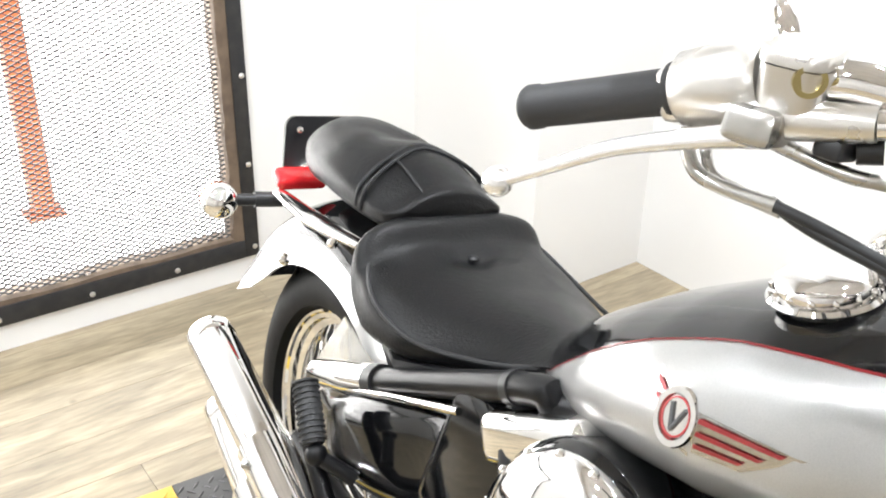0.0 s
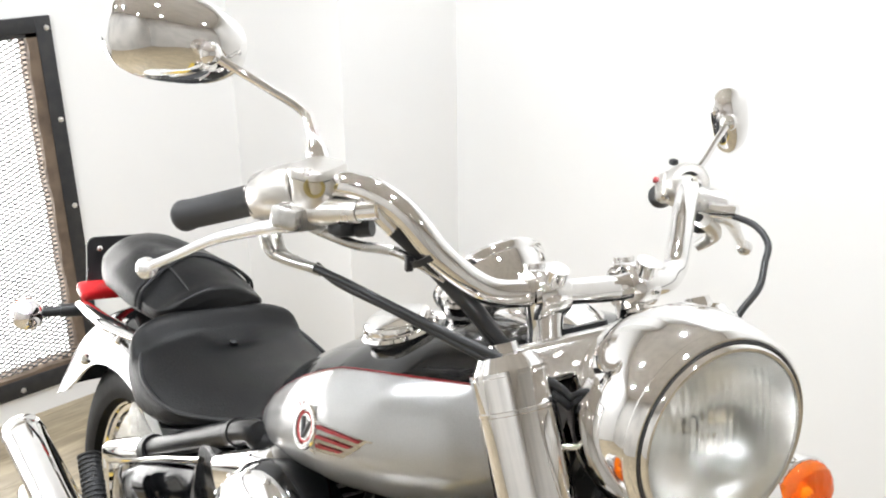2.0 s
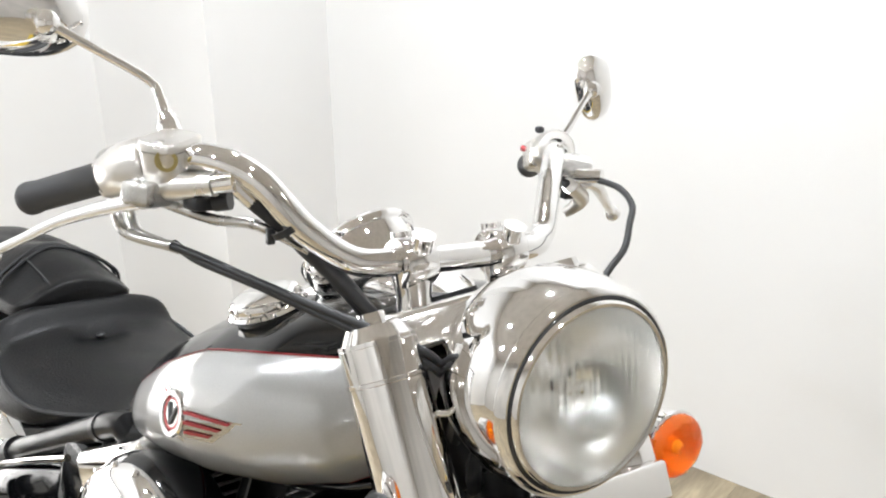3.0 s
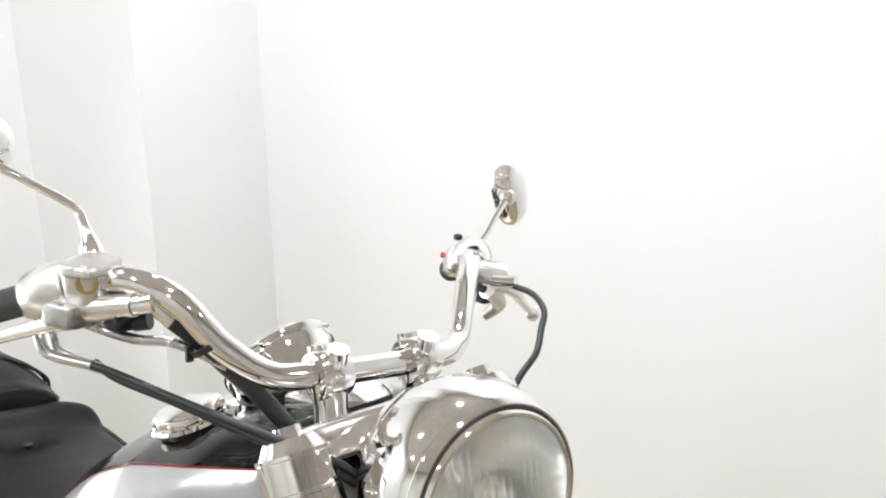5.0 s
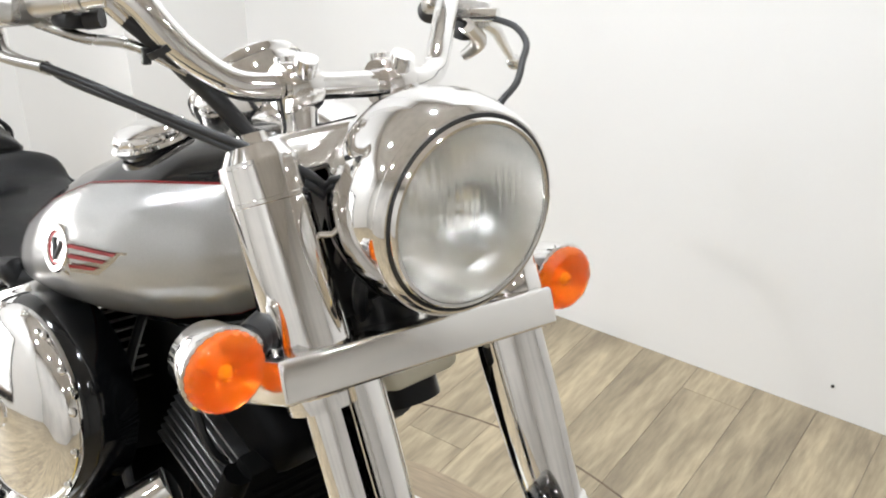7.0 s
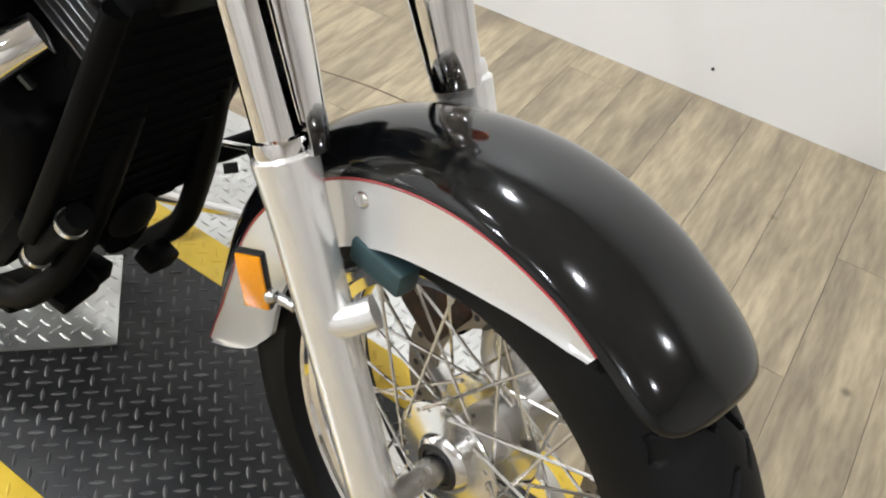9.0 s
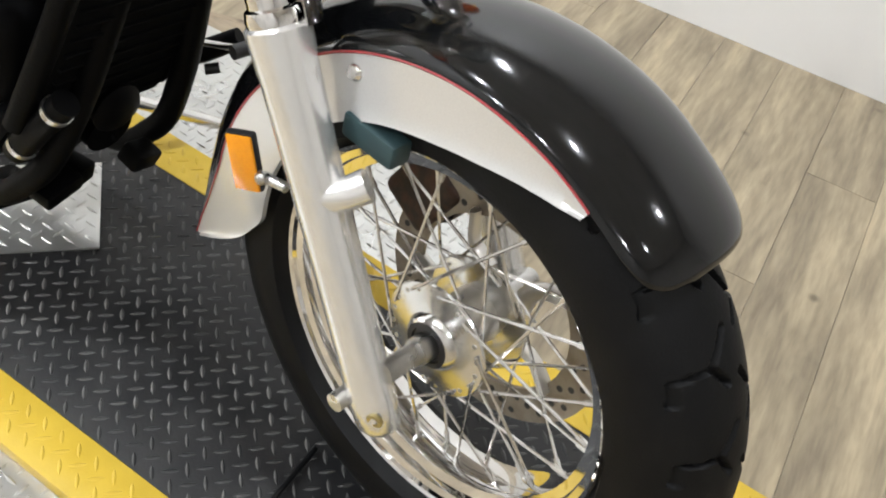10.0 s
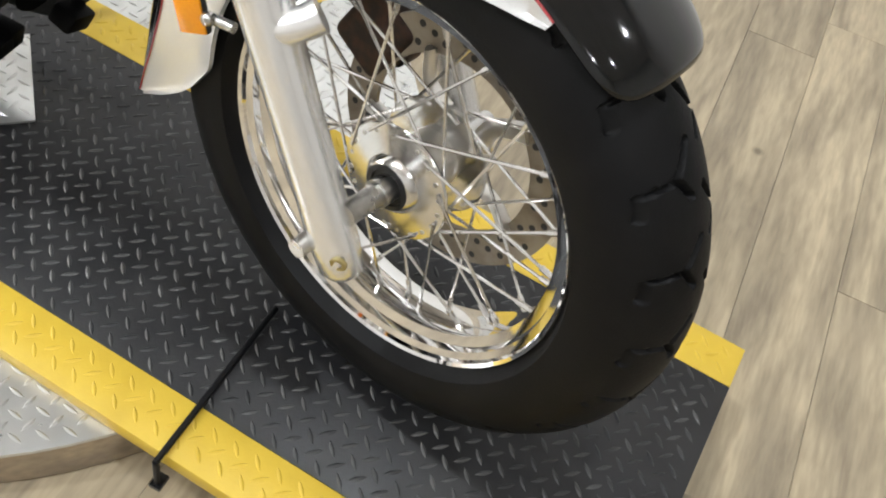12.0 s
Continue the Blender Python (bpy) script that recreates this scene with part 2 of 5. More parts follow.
def spline(points, n=8):
    """Catmull-Rom through the points."""
    pts = [Vector(p) for p in points]
    out = []
    for i in range(len(pts) - 1):
        a, b, c, d = pts[max(i - 1, 0)], pts[i], pts[i + 1], pts[min(i + 2, len(pts) - 1)]
        for k in range(n):
            t = k / n
            out.append(0.5 * ((2 * b) + (c - a) * t + (2 * a - 5 * b + 4 * c - d) * t * t + (3 * b - a - 3 * c + d) * t ** 3))
    out.append(pts[-1])
    return out


def loft(rings, caps=True, closed=True):
    bm = bmesh.new()
    vs = [[bm.verts.new(p) for p in r] for r in rings]
    n = len(rings[0])
    for a, b in zip(vs, vs[1:]):
        for i in range(n if closed else n - 1):
            j = (i + 1) % n
            try:
                bm.faces.new((a[i], a[j], b[j], b[i]))
            except ValueError:
                pass
    if caps and closed:
        bm.faces.new(vs[0])
        bm.faces.new(vs[-1][::-1])
    return bm


def tube(points, radius, sides=12, n=8, m=None, flat_ratio=1.0):
    """A round bar along a smooth path; radius may be a list, one for each given point."""
    path = spline(points, n) if len(points) > 2 else [Vector(p) for p in points]
    radii = radius if isinstance(radius, (list, tuple)) else [radius] * len(points)
    rings, up = [], None
    for i, p in enumerate(path):
        d = (path[min(i + 1, len(path) - 1)] - path[max(i - 1, 0)]).normalized()
        if up is None:
            up = Vector((0, 0, 1)) if abs(d.z) < 0.9 else Vector((1, 0, 0))
        side = d.cross(up).normalized()
        up = side.cross(d).normalized()
        f = i / (len(path) - 1) * (len(radii) - 1)
        k = min(int(f), len(radii) - 2)
        r = radii[k] + (radii[k + 1] - radii[k]) * (f - k)
        rings.append([p + (side * math.cos(a) + up * flat_ratio * math.sin(a)) * r for a in [2 * math.pi * j / sides for j in range(sides)]])
    bm = loft(rings)
    if m is not None:
        bm.transform(m)
    return bm


def revolve(profile, sides=32, m=None, start=0.0, end=360.0):
    """Turn a profile of (radius, height) round z; closed all round, with ends open unless the radius is 0."""
    bm = bmesh.new()
    full = abs(end - start - 360) < 1e-6
    rings = []
    for j in range(sides if full else sides + 1):
        a = radians(start + (end - start) * j / sides)
        rings.append([bm.verts.new((r * math.cos(a), r * math.sin(a), h)) for r, h in profile])
    for j in range(sides):
        a, b = rings[j], rings[(j + 1) % len(rings)]
        for i in range(len(profile) - 1):
            bm.faces.new((a[i], b[i], b[i + 1], a[i + 1]))
    bmesh.ops.remove_doubles(bm, verts=bm.verts, dist=1e-6)
    if m is not None:
        bm.transform(m)
    return bm


def axis_to(m_from, direction):
    """A pose at m_from whose z looks along the direction."""
    return Matrix.Translation(m_from) @ Vector(direction).normalized().to_track_quat("Z", "Y").to_matrix().to_4x4()


def rod(a, b, r, sides=12, r2=None):
    a, b = Vector(a), Vector(b)
    h = (b - a).length
    r2 = r if r2 is None else r2
    return revolve([(0, 0), (r, 0), (r2, h), (0, h)], sides, axis_to(a, b - a))


def ball(c, r, sx=1, sy=1, sz=1, m=None, sides=16):
    bm = bmesh.new()
    bmesh.ops.create_uvsphere(bm, u_segments=sides, v_segments=max(6, sides // 2), radius=r)
    bm.transform(Matrix.Translation(c) @ Matrix.Diagonal((sx, sy, sz, 1)))
    if m is not None:
        bm.transform(m)
    return bm


def moved(bm, m):
    bm.transform(m)
    return bm


# bike frames: x to the machine's left, y to its rear, z up, from the front wheel's centre
STEER = Matrix(((0.96398, 0.25669, 0.06959, 0.00000), (-0.25603, 0.96649, -0.01848, 0.00000), (-0.07200, 0.00000, 0.99740, 0.41829), (0, 0, 0, 1)))
BODY = Matrix(((0.98130, 0.08560, 0.17239, 0.00898), (-0.08052, 0.99609, -0.03627, -0.00155), (-0.17482, 0.02171, 0.98436, 0.41715), (0, 0, 0, 1)))
# ---- the room ----
whole("wall_side", span(WALL_X, WALL_X + 0.12, FRONT_Y - 0.12, 2.9, 0, CEIL_Z), WHITE_WALL, "plain white painted side wall", "wall", kind="structure", flat=True)
whole("wall_column", span(COLUMN_X, WALL_X, COLUMN_Y - 0.02, BACK_Y, 0, CEIL_Z, m=None), WHITE_WALL, "white boxed column in the corner", "wall", kind="structure", flat=True)
WX0, WX1, WZ0, WZ1 = -1.55, 0.52, 0.075, 1.15
back = join(span(WX1 - 0.012, COLUMN_X, BACK_Y, BACK_Y + 0.14, 0, CEIL_Z), span(LEFT_X, WX0 + 0.012, BACK_Y, BACK_Y + 0.14, 0, CEIL_Z),
            span(WX0 + 0.012, WX1 - 0.012, BACK_Y, BACK_Y + 0.14, 0, WZ0 + 0.012), span(WX0 + 0.012, WX1 - 0.012, BACK_Y, BACK_Y + 0.14, WZ1 - 0.012, CEIL_Z))
whole("wall_back", back, WHITE_WALL, "white painted back wall with a meshed opening", "wall", kind="structure", flat=True)
# unseen walls that close the room, grey to dim fill and chrome reflections
whole("wall_left", span(LEFT_X - 0.12, LEFT_X, FRONT_Y - 0.12, BACK_Y + 0.14, 0, CEIL_Z), GREY_WALL, "unseen plain grey wall that closes the room", "wall", kind="structure", flat=True)
whole("wall_front", span(LEFT_X, WALL_X, FRONT_Y - 0.12, FRONT_Y, 0, CEIL_Z), GREY_WALL, "unseen plain grey wall that closes the room", "wall", kind="structure", flat=True)
whole("ceiling", span(LEFT_X - 0.12, WALL_X + 0.12, FRONT_Y - 0.12, BACK_Y + 0.14, CEIL_Z, CEIL_Z + 0.1), BEIGE_CEILING, "plain beige painted ceiling", "ceiling", kind="structure", flat=True)

# two small dark nail holes in the side wall
for place in ((WALL_X - 0.001, 0.145, 0.08), (WALL_X - 0.001, -0.62, 0.30)):
    whole("nail_hole", moved(revolve([(0, 0.001), (0.004, 0.001), (0.004, -0.002), (0, -0.002)], 10), Matrix.Translation(place) @ pose(0, 0, 0, 0, 90, 0)),
          PLASTIC, "small dark nail hole in the white wall", "nail hole", base=place)

# the bright space behind the mesh: backdrop and ground emit to look lit
whole("backdrop", span(-4.5, 3.5, 5.2, 5.22, -0.5, 3.6), glow("space_glow", (1.0, 0.99, 0.97), 1.6), "plain white distance behind the mesh, glowing to look lit", "backdrop", kind="structure", flat=True)
whole("backdrop", span(-4.5, 3.5, BACK_Y + 0.14, 5.2, -0.1, -0.004), glow("space_glow", (1.0, 0.99, 0.97), 1.6), "plain white ground behind the mesh, glowing to look lit", "backdrop", kind="structure", flat=True)
rack = thing("rack_post", (0, 3.35, 0), "orange painted steel rack post behind the mesh", "rack post")
RX = 0.12
part("post", join(span(RX - 0.035, RX + 0.035, 3.32, 3.325, 0.0, 2.4), span(RX - 0.035, RX - 0.031, 3.325, 3.38, 0.0, 2.4), span(RX + 0.031, RX + 0.035, 3.325, 3.38, 0.0, 2.4)), ORANGE_STEEL, rack, flat=True)
part("foot_plate", span(RX - 0.06, RX + 0.06, 3.3, 3.4, -0.004, 0.006), ORANGE_STEEL, rack, flat=True)

# the meshed opening: angle iron frame, wood liner, expanded metal
win = thing("window_1", (0, BACK_Y, 0), "blackened steel frame with expanded metal mesh in a wall opening", "mesh window", kind="structure")
FW, FY = 0.042, BACK_Y - 0.012
part("frame_bar", span(WX1 - FW, WX1, FY, BACK_Y - 0.001, WZ0, WZ1, 0.002), STEEL_FRAME, win, "blackened steel upright")
part("frame_bar", span(WX0, WX0 + FW, FY, BACK_Y - 0.001, WZ0, WZ1, 0.002), STEEL_FRAME, win)
part("frame_bar", span(WX0 + FW, WX1 - FW, FY, BACK_Y - 0.001, WZ1 - FW, WZ1, 0.002), STEEL_FRAME, win)
part("frame_bar", span(WX0 + FW, WX1 - FW, FY, BACK_Y - 0.001, WZ0, WZ0 + FW + 0.012, 0.002), STEEL_FRAME, win)


def rough_bar(x0, x1, y0, y1, z0, z1, along):
    bm = bmesh.new()
    n = 40
    rings = []
    for i in range(n + 1):
        t = i / n
        j = 0.004 * noise.noise(Vector((t * 17, x0 * 3, 0.3))) + 0.0012 * (1 if int(t * 14) % 2 else -1)
        if along == "z":
            z = z0 + (z1 - z0) * t
            rings.append([Vector((x0 + j, y0, z)), Vector((x1, y0, z)), Vector((x1, y1, z)), Vector((x0 + j, y1, z))])
        else:
            x = x0 + (x1 - x0) * t
            rings.append([Vector((x, y0, z0)), Vector((x, y0, z1 + j)), Vector((x, y1, z1 + j)), Vector((x, y1, z0))])
    bm.free()
    return loft(rings)


part("wood_liner", rough_bar(WX1 - FW - 0.03, WX1 - FW, FY + 0.004, BACK_Y + 0.06, WZ0 + FW, WZ1 - FW, "z"), OLD_WOOD, win, "dark weathered wood liner", flat=True)
part("wood_liner", rough_bar(WX0 + FW, WX1 - FW - 0.03, FY + 0.006, BACK_Y + 0.06, WZ0 + FW + 0.012, WZ0 + FW + 0.024, "x"), OLD_WOOD, win, flat=True)
part("top_liner", span(WX0 + FW, WX1 - FW, FY + 0.004, BACK_Y + 0.06, WZ1 - FW - 0.012, WZ1 - FW), STEEL_FRAME, win, flat=True)
for i in range(5):
    z = 1.118 - i * 0.2535
    if z < WZ0:
        z = WZ0 + 0.03
    part("bolt", moved(revolve([(0, 0.005), (0.004, 0.0045), (0.0075, 0.002), (0.008, 0)], 12), Matrix.Translation((WX1 - 0.014, FY, z)) @ pose(0, 0, 0, 90, 0, 0)), ALU, win)
for i in range(1, 9):
    part("bolt", moved(revolve([(0, 0.005), (0.004, 0.0045), (0.0075, 0.002), (0.008, 0)], 12), Matrix.Translation((WX1 - 0.014 - 0.235 * i, FY, WZ0 + 0.02)) @ pose(0, 0, 0, 90, 0, 0)), ALU, win)


def expanded_metal(x0, x1, z0, z1, y, cell_x, cell_z, strand):
    """Diamonds of flat strands, each strand a thin tilted bar, as one mesh."""
    verts, faces = [], []

    def bar(a, b):
        d = (b - a).normalized()
        s = Vector((-d.z, 0, d.x)) * strand / 2
        t = Vector((0, 0.0022, 0))
        k = len(verts)
        for p in (a, b):
            verts.extend([p + s - t, p - s - t, p - s + t, p + s + t])
        faces.extend([(k, k + 1, k + 5, k + 4), (k + 1, k + 2, k + 6, k + 5), (k + 2, k + 3, k + 7, k + 6), (k + 3, k, k + 4, k + 7)])

    nx, nz = int((x1 - x0) / cell_x) + 1, int((z1 - z0) / cell_z) + 1
    for i in range(nx):
        for j in range(nz):
            x, z = x0 + i * cell_x, z0 + j * cell_z
            left, right, top, low = Vector((x, y, z + cell_z / 2)), Vector((x + cell_x, y, z + cell_z / 2)), Vector((x + cell_x / 2, y, z + cell_z)), Vector((x + cell_x / 2, y, z))
            for a, b in ((left, top), (top, right), (right, low), (low, left)):
                bar(a, b)
    me = bpy.data.meshes.new("mesh_sheet")
    me.from_pydata(verts, [], faces)
    return me


sheet = new("mesh_sheet", expanded_metal(WX0 + 0.03, WX1 - FW - 0.01, WZ0 + FW, WZ1 - FW, BACK_Y + 0.02 - BACK_Y, 0.030, 0.0135, 0.003))
sheet.data.materials.append(STEEL_FRAME)
sheet.parent = win
tagged(sheet, "grey expanded metal mesh", kind="stuff")

# ceiling lights
lamp_glow = glow("lamp_diffuser", (1.0, 0.98, 0.95), 20.0)


def ceiling_light(x, y):
    ob = thing("ceiling_light", (x, y, CEIL_Z), "round white ceiling spotlight, switched on", "ceiling light", "ceiling spotlights")
    part("housing", moved(revolve([(0.05, 0.0), (0.085, 0.0), (0.09, -0.03), (0.085, -0.16), (0.07, -0.16), (0.068, -0.02), (0.05, -0.02)], 24), Matrix.Translation((x, y, CEIL_Z))), CEILING, ob)
    part("diffuser", moved(revolve([(0, -0.135), (0.068, -0.135)], 24), Matrix.Translation((x, y, CEIL_Z))), lamp_glow, ob)


SPOTS = [(-0.15, -0.3), (-1.8, 0.75), (-0.7, 1.57), (-1.9, 1.85), (-2.4, -1.2), (0.75, -1.9), (-0.8, -2.0), (0.75, 0.9)]
for sx, sy in SPOTS:
    ceiling_light(sx, sy)
    area("spot_lamp", (sx, sy, CEIL_Z - 0.17), (sx, sy, 0), 0.09, 0.09, 3.5 if sy < -1.5 else 16 if sx > 0 else 13 if sy > 1 else 11, WARM, "DISK")
area("opening_light", (-0.5, BACK_Y + 0.25, 0.75), (-0.5, 0, 0.4), 1.9, 1.0, 24, (1.0, 0.99, 0.97))

# ---- the turntable under the machine ----
RUN = Matrix.Rotation(radians(-4.3), 4, "Z")
DECK = 0.0976
DISC = Vector((0.13, 0.68, 0))
turn = thing("turntable", (DISC.x, DISC.y, 0), "round bright tread plate turntable with a wood edge", "turntable")
part("edge_band", revolve([(0.60, 0.0), (0.612, 0.0), (0.614, 0.004), (0.614, 0.066), (0.60, 0.066)], 96, Matrix.Translation(DISC)), EDGE_WOOD, turn, "wood veneer edge band")
sheet_bm = revolve([(0, 0.0665), (0.612, 0.0665), (0.615, 0.068), (0.614, 0.0715), (0, 0.0715)], 96, Matrix.Translation(DISC))
bmesh.ops.bisect_plane(sheet_bm, geom=sheet_bm.verts[:] + sheet_bm.edges[:] + sheet_bm.faces[:], plane_co=(0.655, 0, 0), plane_no=(1, 0, 0), clear_outer=True)
part("plate", sheet_bm, SILVER_PLATE, turn, "bright aluminium tread plate")
part("core", revolve([(0, 0.001), (0.5995, 0.001), (0.5995, 0.0660), (0, 0.0660)], 96, Matrix.Translation(DISC)), EDGE_WOOD, turn)
for a in range(60, 330, 30):
    p = DISC + Vector((0.57 * math.cos(radians(a)), 0.57 * math.sin(radians(a)), 0.0715))
    part("screw", revolve([(0, 0.002), (0.005, 0.0015), (0.006, 0)], 10, Matrix.Translation(p)), STEEL, turn)

whole("floor_scuff", revolve([(0.878, 0.0002), (0.8785, 0.0008), (0.8825, 0.0008), (0.883, 0.0002)], 60, Matrix.Translation(DISC), -25, 62), OLD_WOOD, "dark worn arc in the floor round the turntable", "floor mark", kind="structure", base=(DISC.x, DISC.y, 0))


def lugs(inside, pitch, top, m, length=0.024, width=0.0060, height=0.0016, x0=-0.7, x1=0.7, y0=-0.7, y1=0.7):
    """Raised lens-shaped treads in two crossing directions, as one mesh."""
    verts, faces = [], []
    reach = int(((x1 - x0) + (y1 - y0)) / pitch / 1.4) + 2
    mx, my, h = (x0 + x1) / 2, (y0 + y1) / 2, math.sqrt(0.5)
    for i in range(-reach, reach + 1):
        for j in range(-reach, reach + 1):
            x, y = mx + (i - j) * pitch * h, my + (i + j) * pitch * h
            if not (x0 < x < x1 and y0 < y < y1 and inside(x, y)):
                continue
            c, s = (h, h) if (i + j) % 2 else (-h, h)
            k = len(verts)
            for u, v, up in ((-1, 0, 0), (-0.5, 0.75, 0), (0, 1, 0), (0.5, 0.75, 0), (1, 0, 0), (0.5, -0.75, 0), (0, -1, 0), (-0.5, -0.75, 0),
                            (-0.55, 0.0, 1), (0, 0.3, 1), (0.55, 0, 1), (0, -0.3, 1)):
                a, b = u * length / 2, v * width / 2
                verts.append(m @ Vector((x + a * c - b * s, y + a * s + b * c, top + up * height)))
            for f in ((0, 1, 8), (1, 2, 9, 8), (2, 3, 10, 9), (3, 4, 10), (4, 5, 10), (5, 6, 11, 10), (6, 7, 8, 11), (7, 0, 8), (8, 9, 10, 11)):
                faces.append(tuple(k + q for q in f[::-1]))
    me = bpy.data.meshes.new("tread")
    me.from_pydata(verts, [], faces)
    return me


def lug_part(name, me, material, parent, label):
    top = parent
    me.transform(Matrix.Translation(-top.location))
    me.materials.append(material)
    ob = new(name, me)
    ob.parent = parent
    return tagged(ob, label, kind="stuff")


lug_part("tread", lugs(lambda x, y: x * x + y * y < 0.6 ** 2 and x * 0.788 - y * 0.616 < 0.51, 0.0215, 0.0715, Matrix.Translation(DISC) @ pose(0, 0, 0, 0, 0, 38)), SILVER_PLATE, turn, "raised bright treads")

run = thing("runway", (0, 0.6, 0.0717), "black tread plate runway with yellow painted edges", "runway")
RY0, RY1 = -0.425, 1.72
part("deck", span(-0.2085, 0.2085, RY0, RY1, 0.0718, DECK, 0.001, RUN), BLACK_PLATE, run, "worn black tread plate")
for s in (-1, 1):
    a, b = sorted((s * 0.209, s * 0.281))
    part("edge_stripe", span(a, b, RY0, RY1, 0.0718, DECK, 0.001, RUN), YELLOW, run, "yellow painted tread plate edge")
    lug_part("tread", lugs(lambda x, y, a=a, b=b: a + 0.006 < x < b - 0.006 and RY0 + 0.01 < y < RY1 - 0.01, 0.0215, DECK, RUN, x0=a, x1=b, y0=RY0, y1=RY1), YELLOW, run, "raised yellow treads")
lug_part("tread", lugs(lambda x, y: abs(x) < 0.203 and RY0 + 0.01 < y < RY1 - 0.01, 0.0215, DECK, RUN, x0=-0.215, x1=0.215, y0=RY0, y1=RY1), LUG_WORN, run, "worn raised treads")
for y in (-0.36, 1.64):
    for s in (-1, 1):
        q = RUN @ Vector((s * 0.12, y, 0))
        part("foot_block", span(q.x - 0.06, q.x + 0.06, q.y - 0.04, q.y + 0.04, 0.0, 0.0716), OLD_WOOD, run, flat=True)
# small bright plate lying on the runway under the engine
PL = Matrix.Translation((0.205, 0.719, DECK)) @ Matrix.Rotation(radians(42), 4, "Z")
pl = thing("floor_plate", (0.1, 0.7, DECK), "small scuffed bright tread plate lying on the runway", "metal plate")
part("plate", span(-0.19, 0, 0, 0.36, 0.0020, 0.0060, 0.0008, PL), SILVER_PLATE, pl)
lug_part("tread", lugs(lambda x, y: True, 0.0215, 0.006, PL, x0=-0.185, x1=-0.005, y0=0.005, y1=0.355), SILVER_PLATE, pl, "raised bright treads")
# black tie rod from the tyre to the runway's edge
tie = thing("tie_rod", (-0.25, 0.13, 0.0), "thin black steel tie rod hooked over the runway's edge", "tie rod")
# ---- the motorcycle ----
tie_a, tie_b = Vector((-0.040, 0.132, DECK + 0.014)), Vector((-0.286, 0.138, DECK + 0.0065))
part("rod", rod(tie_a, tie_b, 0.0042, 10), BLACK_METAL, tie)
part("hook", join(rod(tie_b, Vector((-0.290, 0.136, 0.060)), 0.0042, 8), box(0.02, 0.014, 0.006, Matrix.Translation((-0.287, 0.136, 0.058)))), BLACK_METAL, tie)

BASE = Vector((0.06, 0.7, DECK))
bike = thing("motorcycle", BASE, "silver and black chromed cruiser motorcycle leaning on its side stand", "motorcycle")
AX = Matrix.Rotation(radians(90), 4, "Y")


def sp(name, bm, material, parent=None, label="", flat=False, angle=40):
    return part(name, moved(bm, STEER), material, parent or bike, label, flat, angle)


def bp(name, bm, material, parent=None, label="", flat=False, angle=40):
    return part(name, moved(bm, BODY), material, parent or bike, label, flat, angle)


def tyre(radius, half, bead_r, bead_x, period, grooves=True, steps=640):
    """A tyre round the x axis, its tread cut by forked grooves."""
    lateral = []
    for i in range(-34, 35):
        u = i / 34
        lateral.append((u * half * 0.9, radius - 0.030 * u * u - 0.012 * abs(u) ** 5))
    side = [(0.97, -0.055), (1.0, -0.068), (0.985, -0.082), (0.93, -0.094), (bead_x / half, bead_r - radius + 0.002), (bead_x / half - 0.05, bead_r - radius - 0.002)]
    prof = [(-x * half, radius + d) for x, d in side[::-1]] + lateral + [(x * half, radius + d) for x, d in side]
    per = 2 * math.pi * radius
    n = round(per / period)
    period = per / n
    segs = [((0.010, 0.050), (0.014, 0.024)), ((0.014, 0.024), (-0.006, 0.012)), ((0.014, 0.024), (0.042, 0.006)), ((0.010, 0.050), (-0.012, 0.0515))]
    dist = {}

    def cut(s, x):
        s, x = s % period, x
        if x < 0:
            s, x = (s + period / 2) % period, -x
        if x > 0.056:
            return 0
        best = 1.0
        for (a, b), (c, d) in segs:
            for off in (-period, 0, period):
                px, py, dx, dy = s - a - off, x - b, c - a, d - b
                t = max(0, min(1, (px * dx + py * dy) / (dx * dx + dy * dy)))
                best = min(best, math.hypot(px - t * dx, py - t * dy))
        return max(0.0, min(1.0, (0.0034 - best) / 0.0014))

    verts, faces = [], []
    m = len(prof)
    for j in range(steps):
        a = 2 * math.pi * j / steps
        for k, (x, r) in enumerate(prof):
            if grooves and 6 <= k < m - 6:
                r -= 0.0075 * cut(a * radius, x)
            verts.append((x, r * math.sin(a), r * math.cos(a)))
    for j in range(steps):
        q = (j + 1) % steps
        for k in range(m - 1):
            faces.append((j * m + k, q * m + k, q * m + k + 1, j * m + k + 1))
    bm = bmesh.new()
    me = bpy.data.meshes.new("tmp")
    me.from_pydata(verts, [], faces)
    bm.from_mesh(me)
    bpy.data.meshes.remove(me)
    return bm


def rim_profile(half, radius):
    h = [(half + 0.0005, radius), (half + 0.0025, radius - 0.002), (half, radius - 0.0055), (half - 0.0045, radius - 0.0075), (half - 0.0075, radius - 0.015),
         (half - 0.0155, radius - 0.017), (half - 0.0195, radius - 0.028), (half - 0.030, radius - 0.0315)]
    return [(radius - 0.006, -half + 0.01)] + [(r, -x) for x, r in h] + [(radius - 0.032, 0)] + [(r, x) for x, r in h[::-1]] + [(radius - 0.006, half - 0.01)]


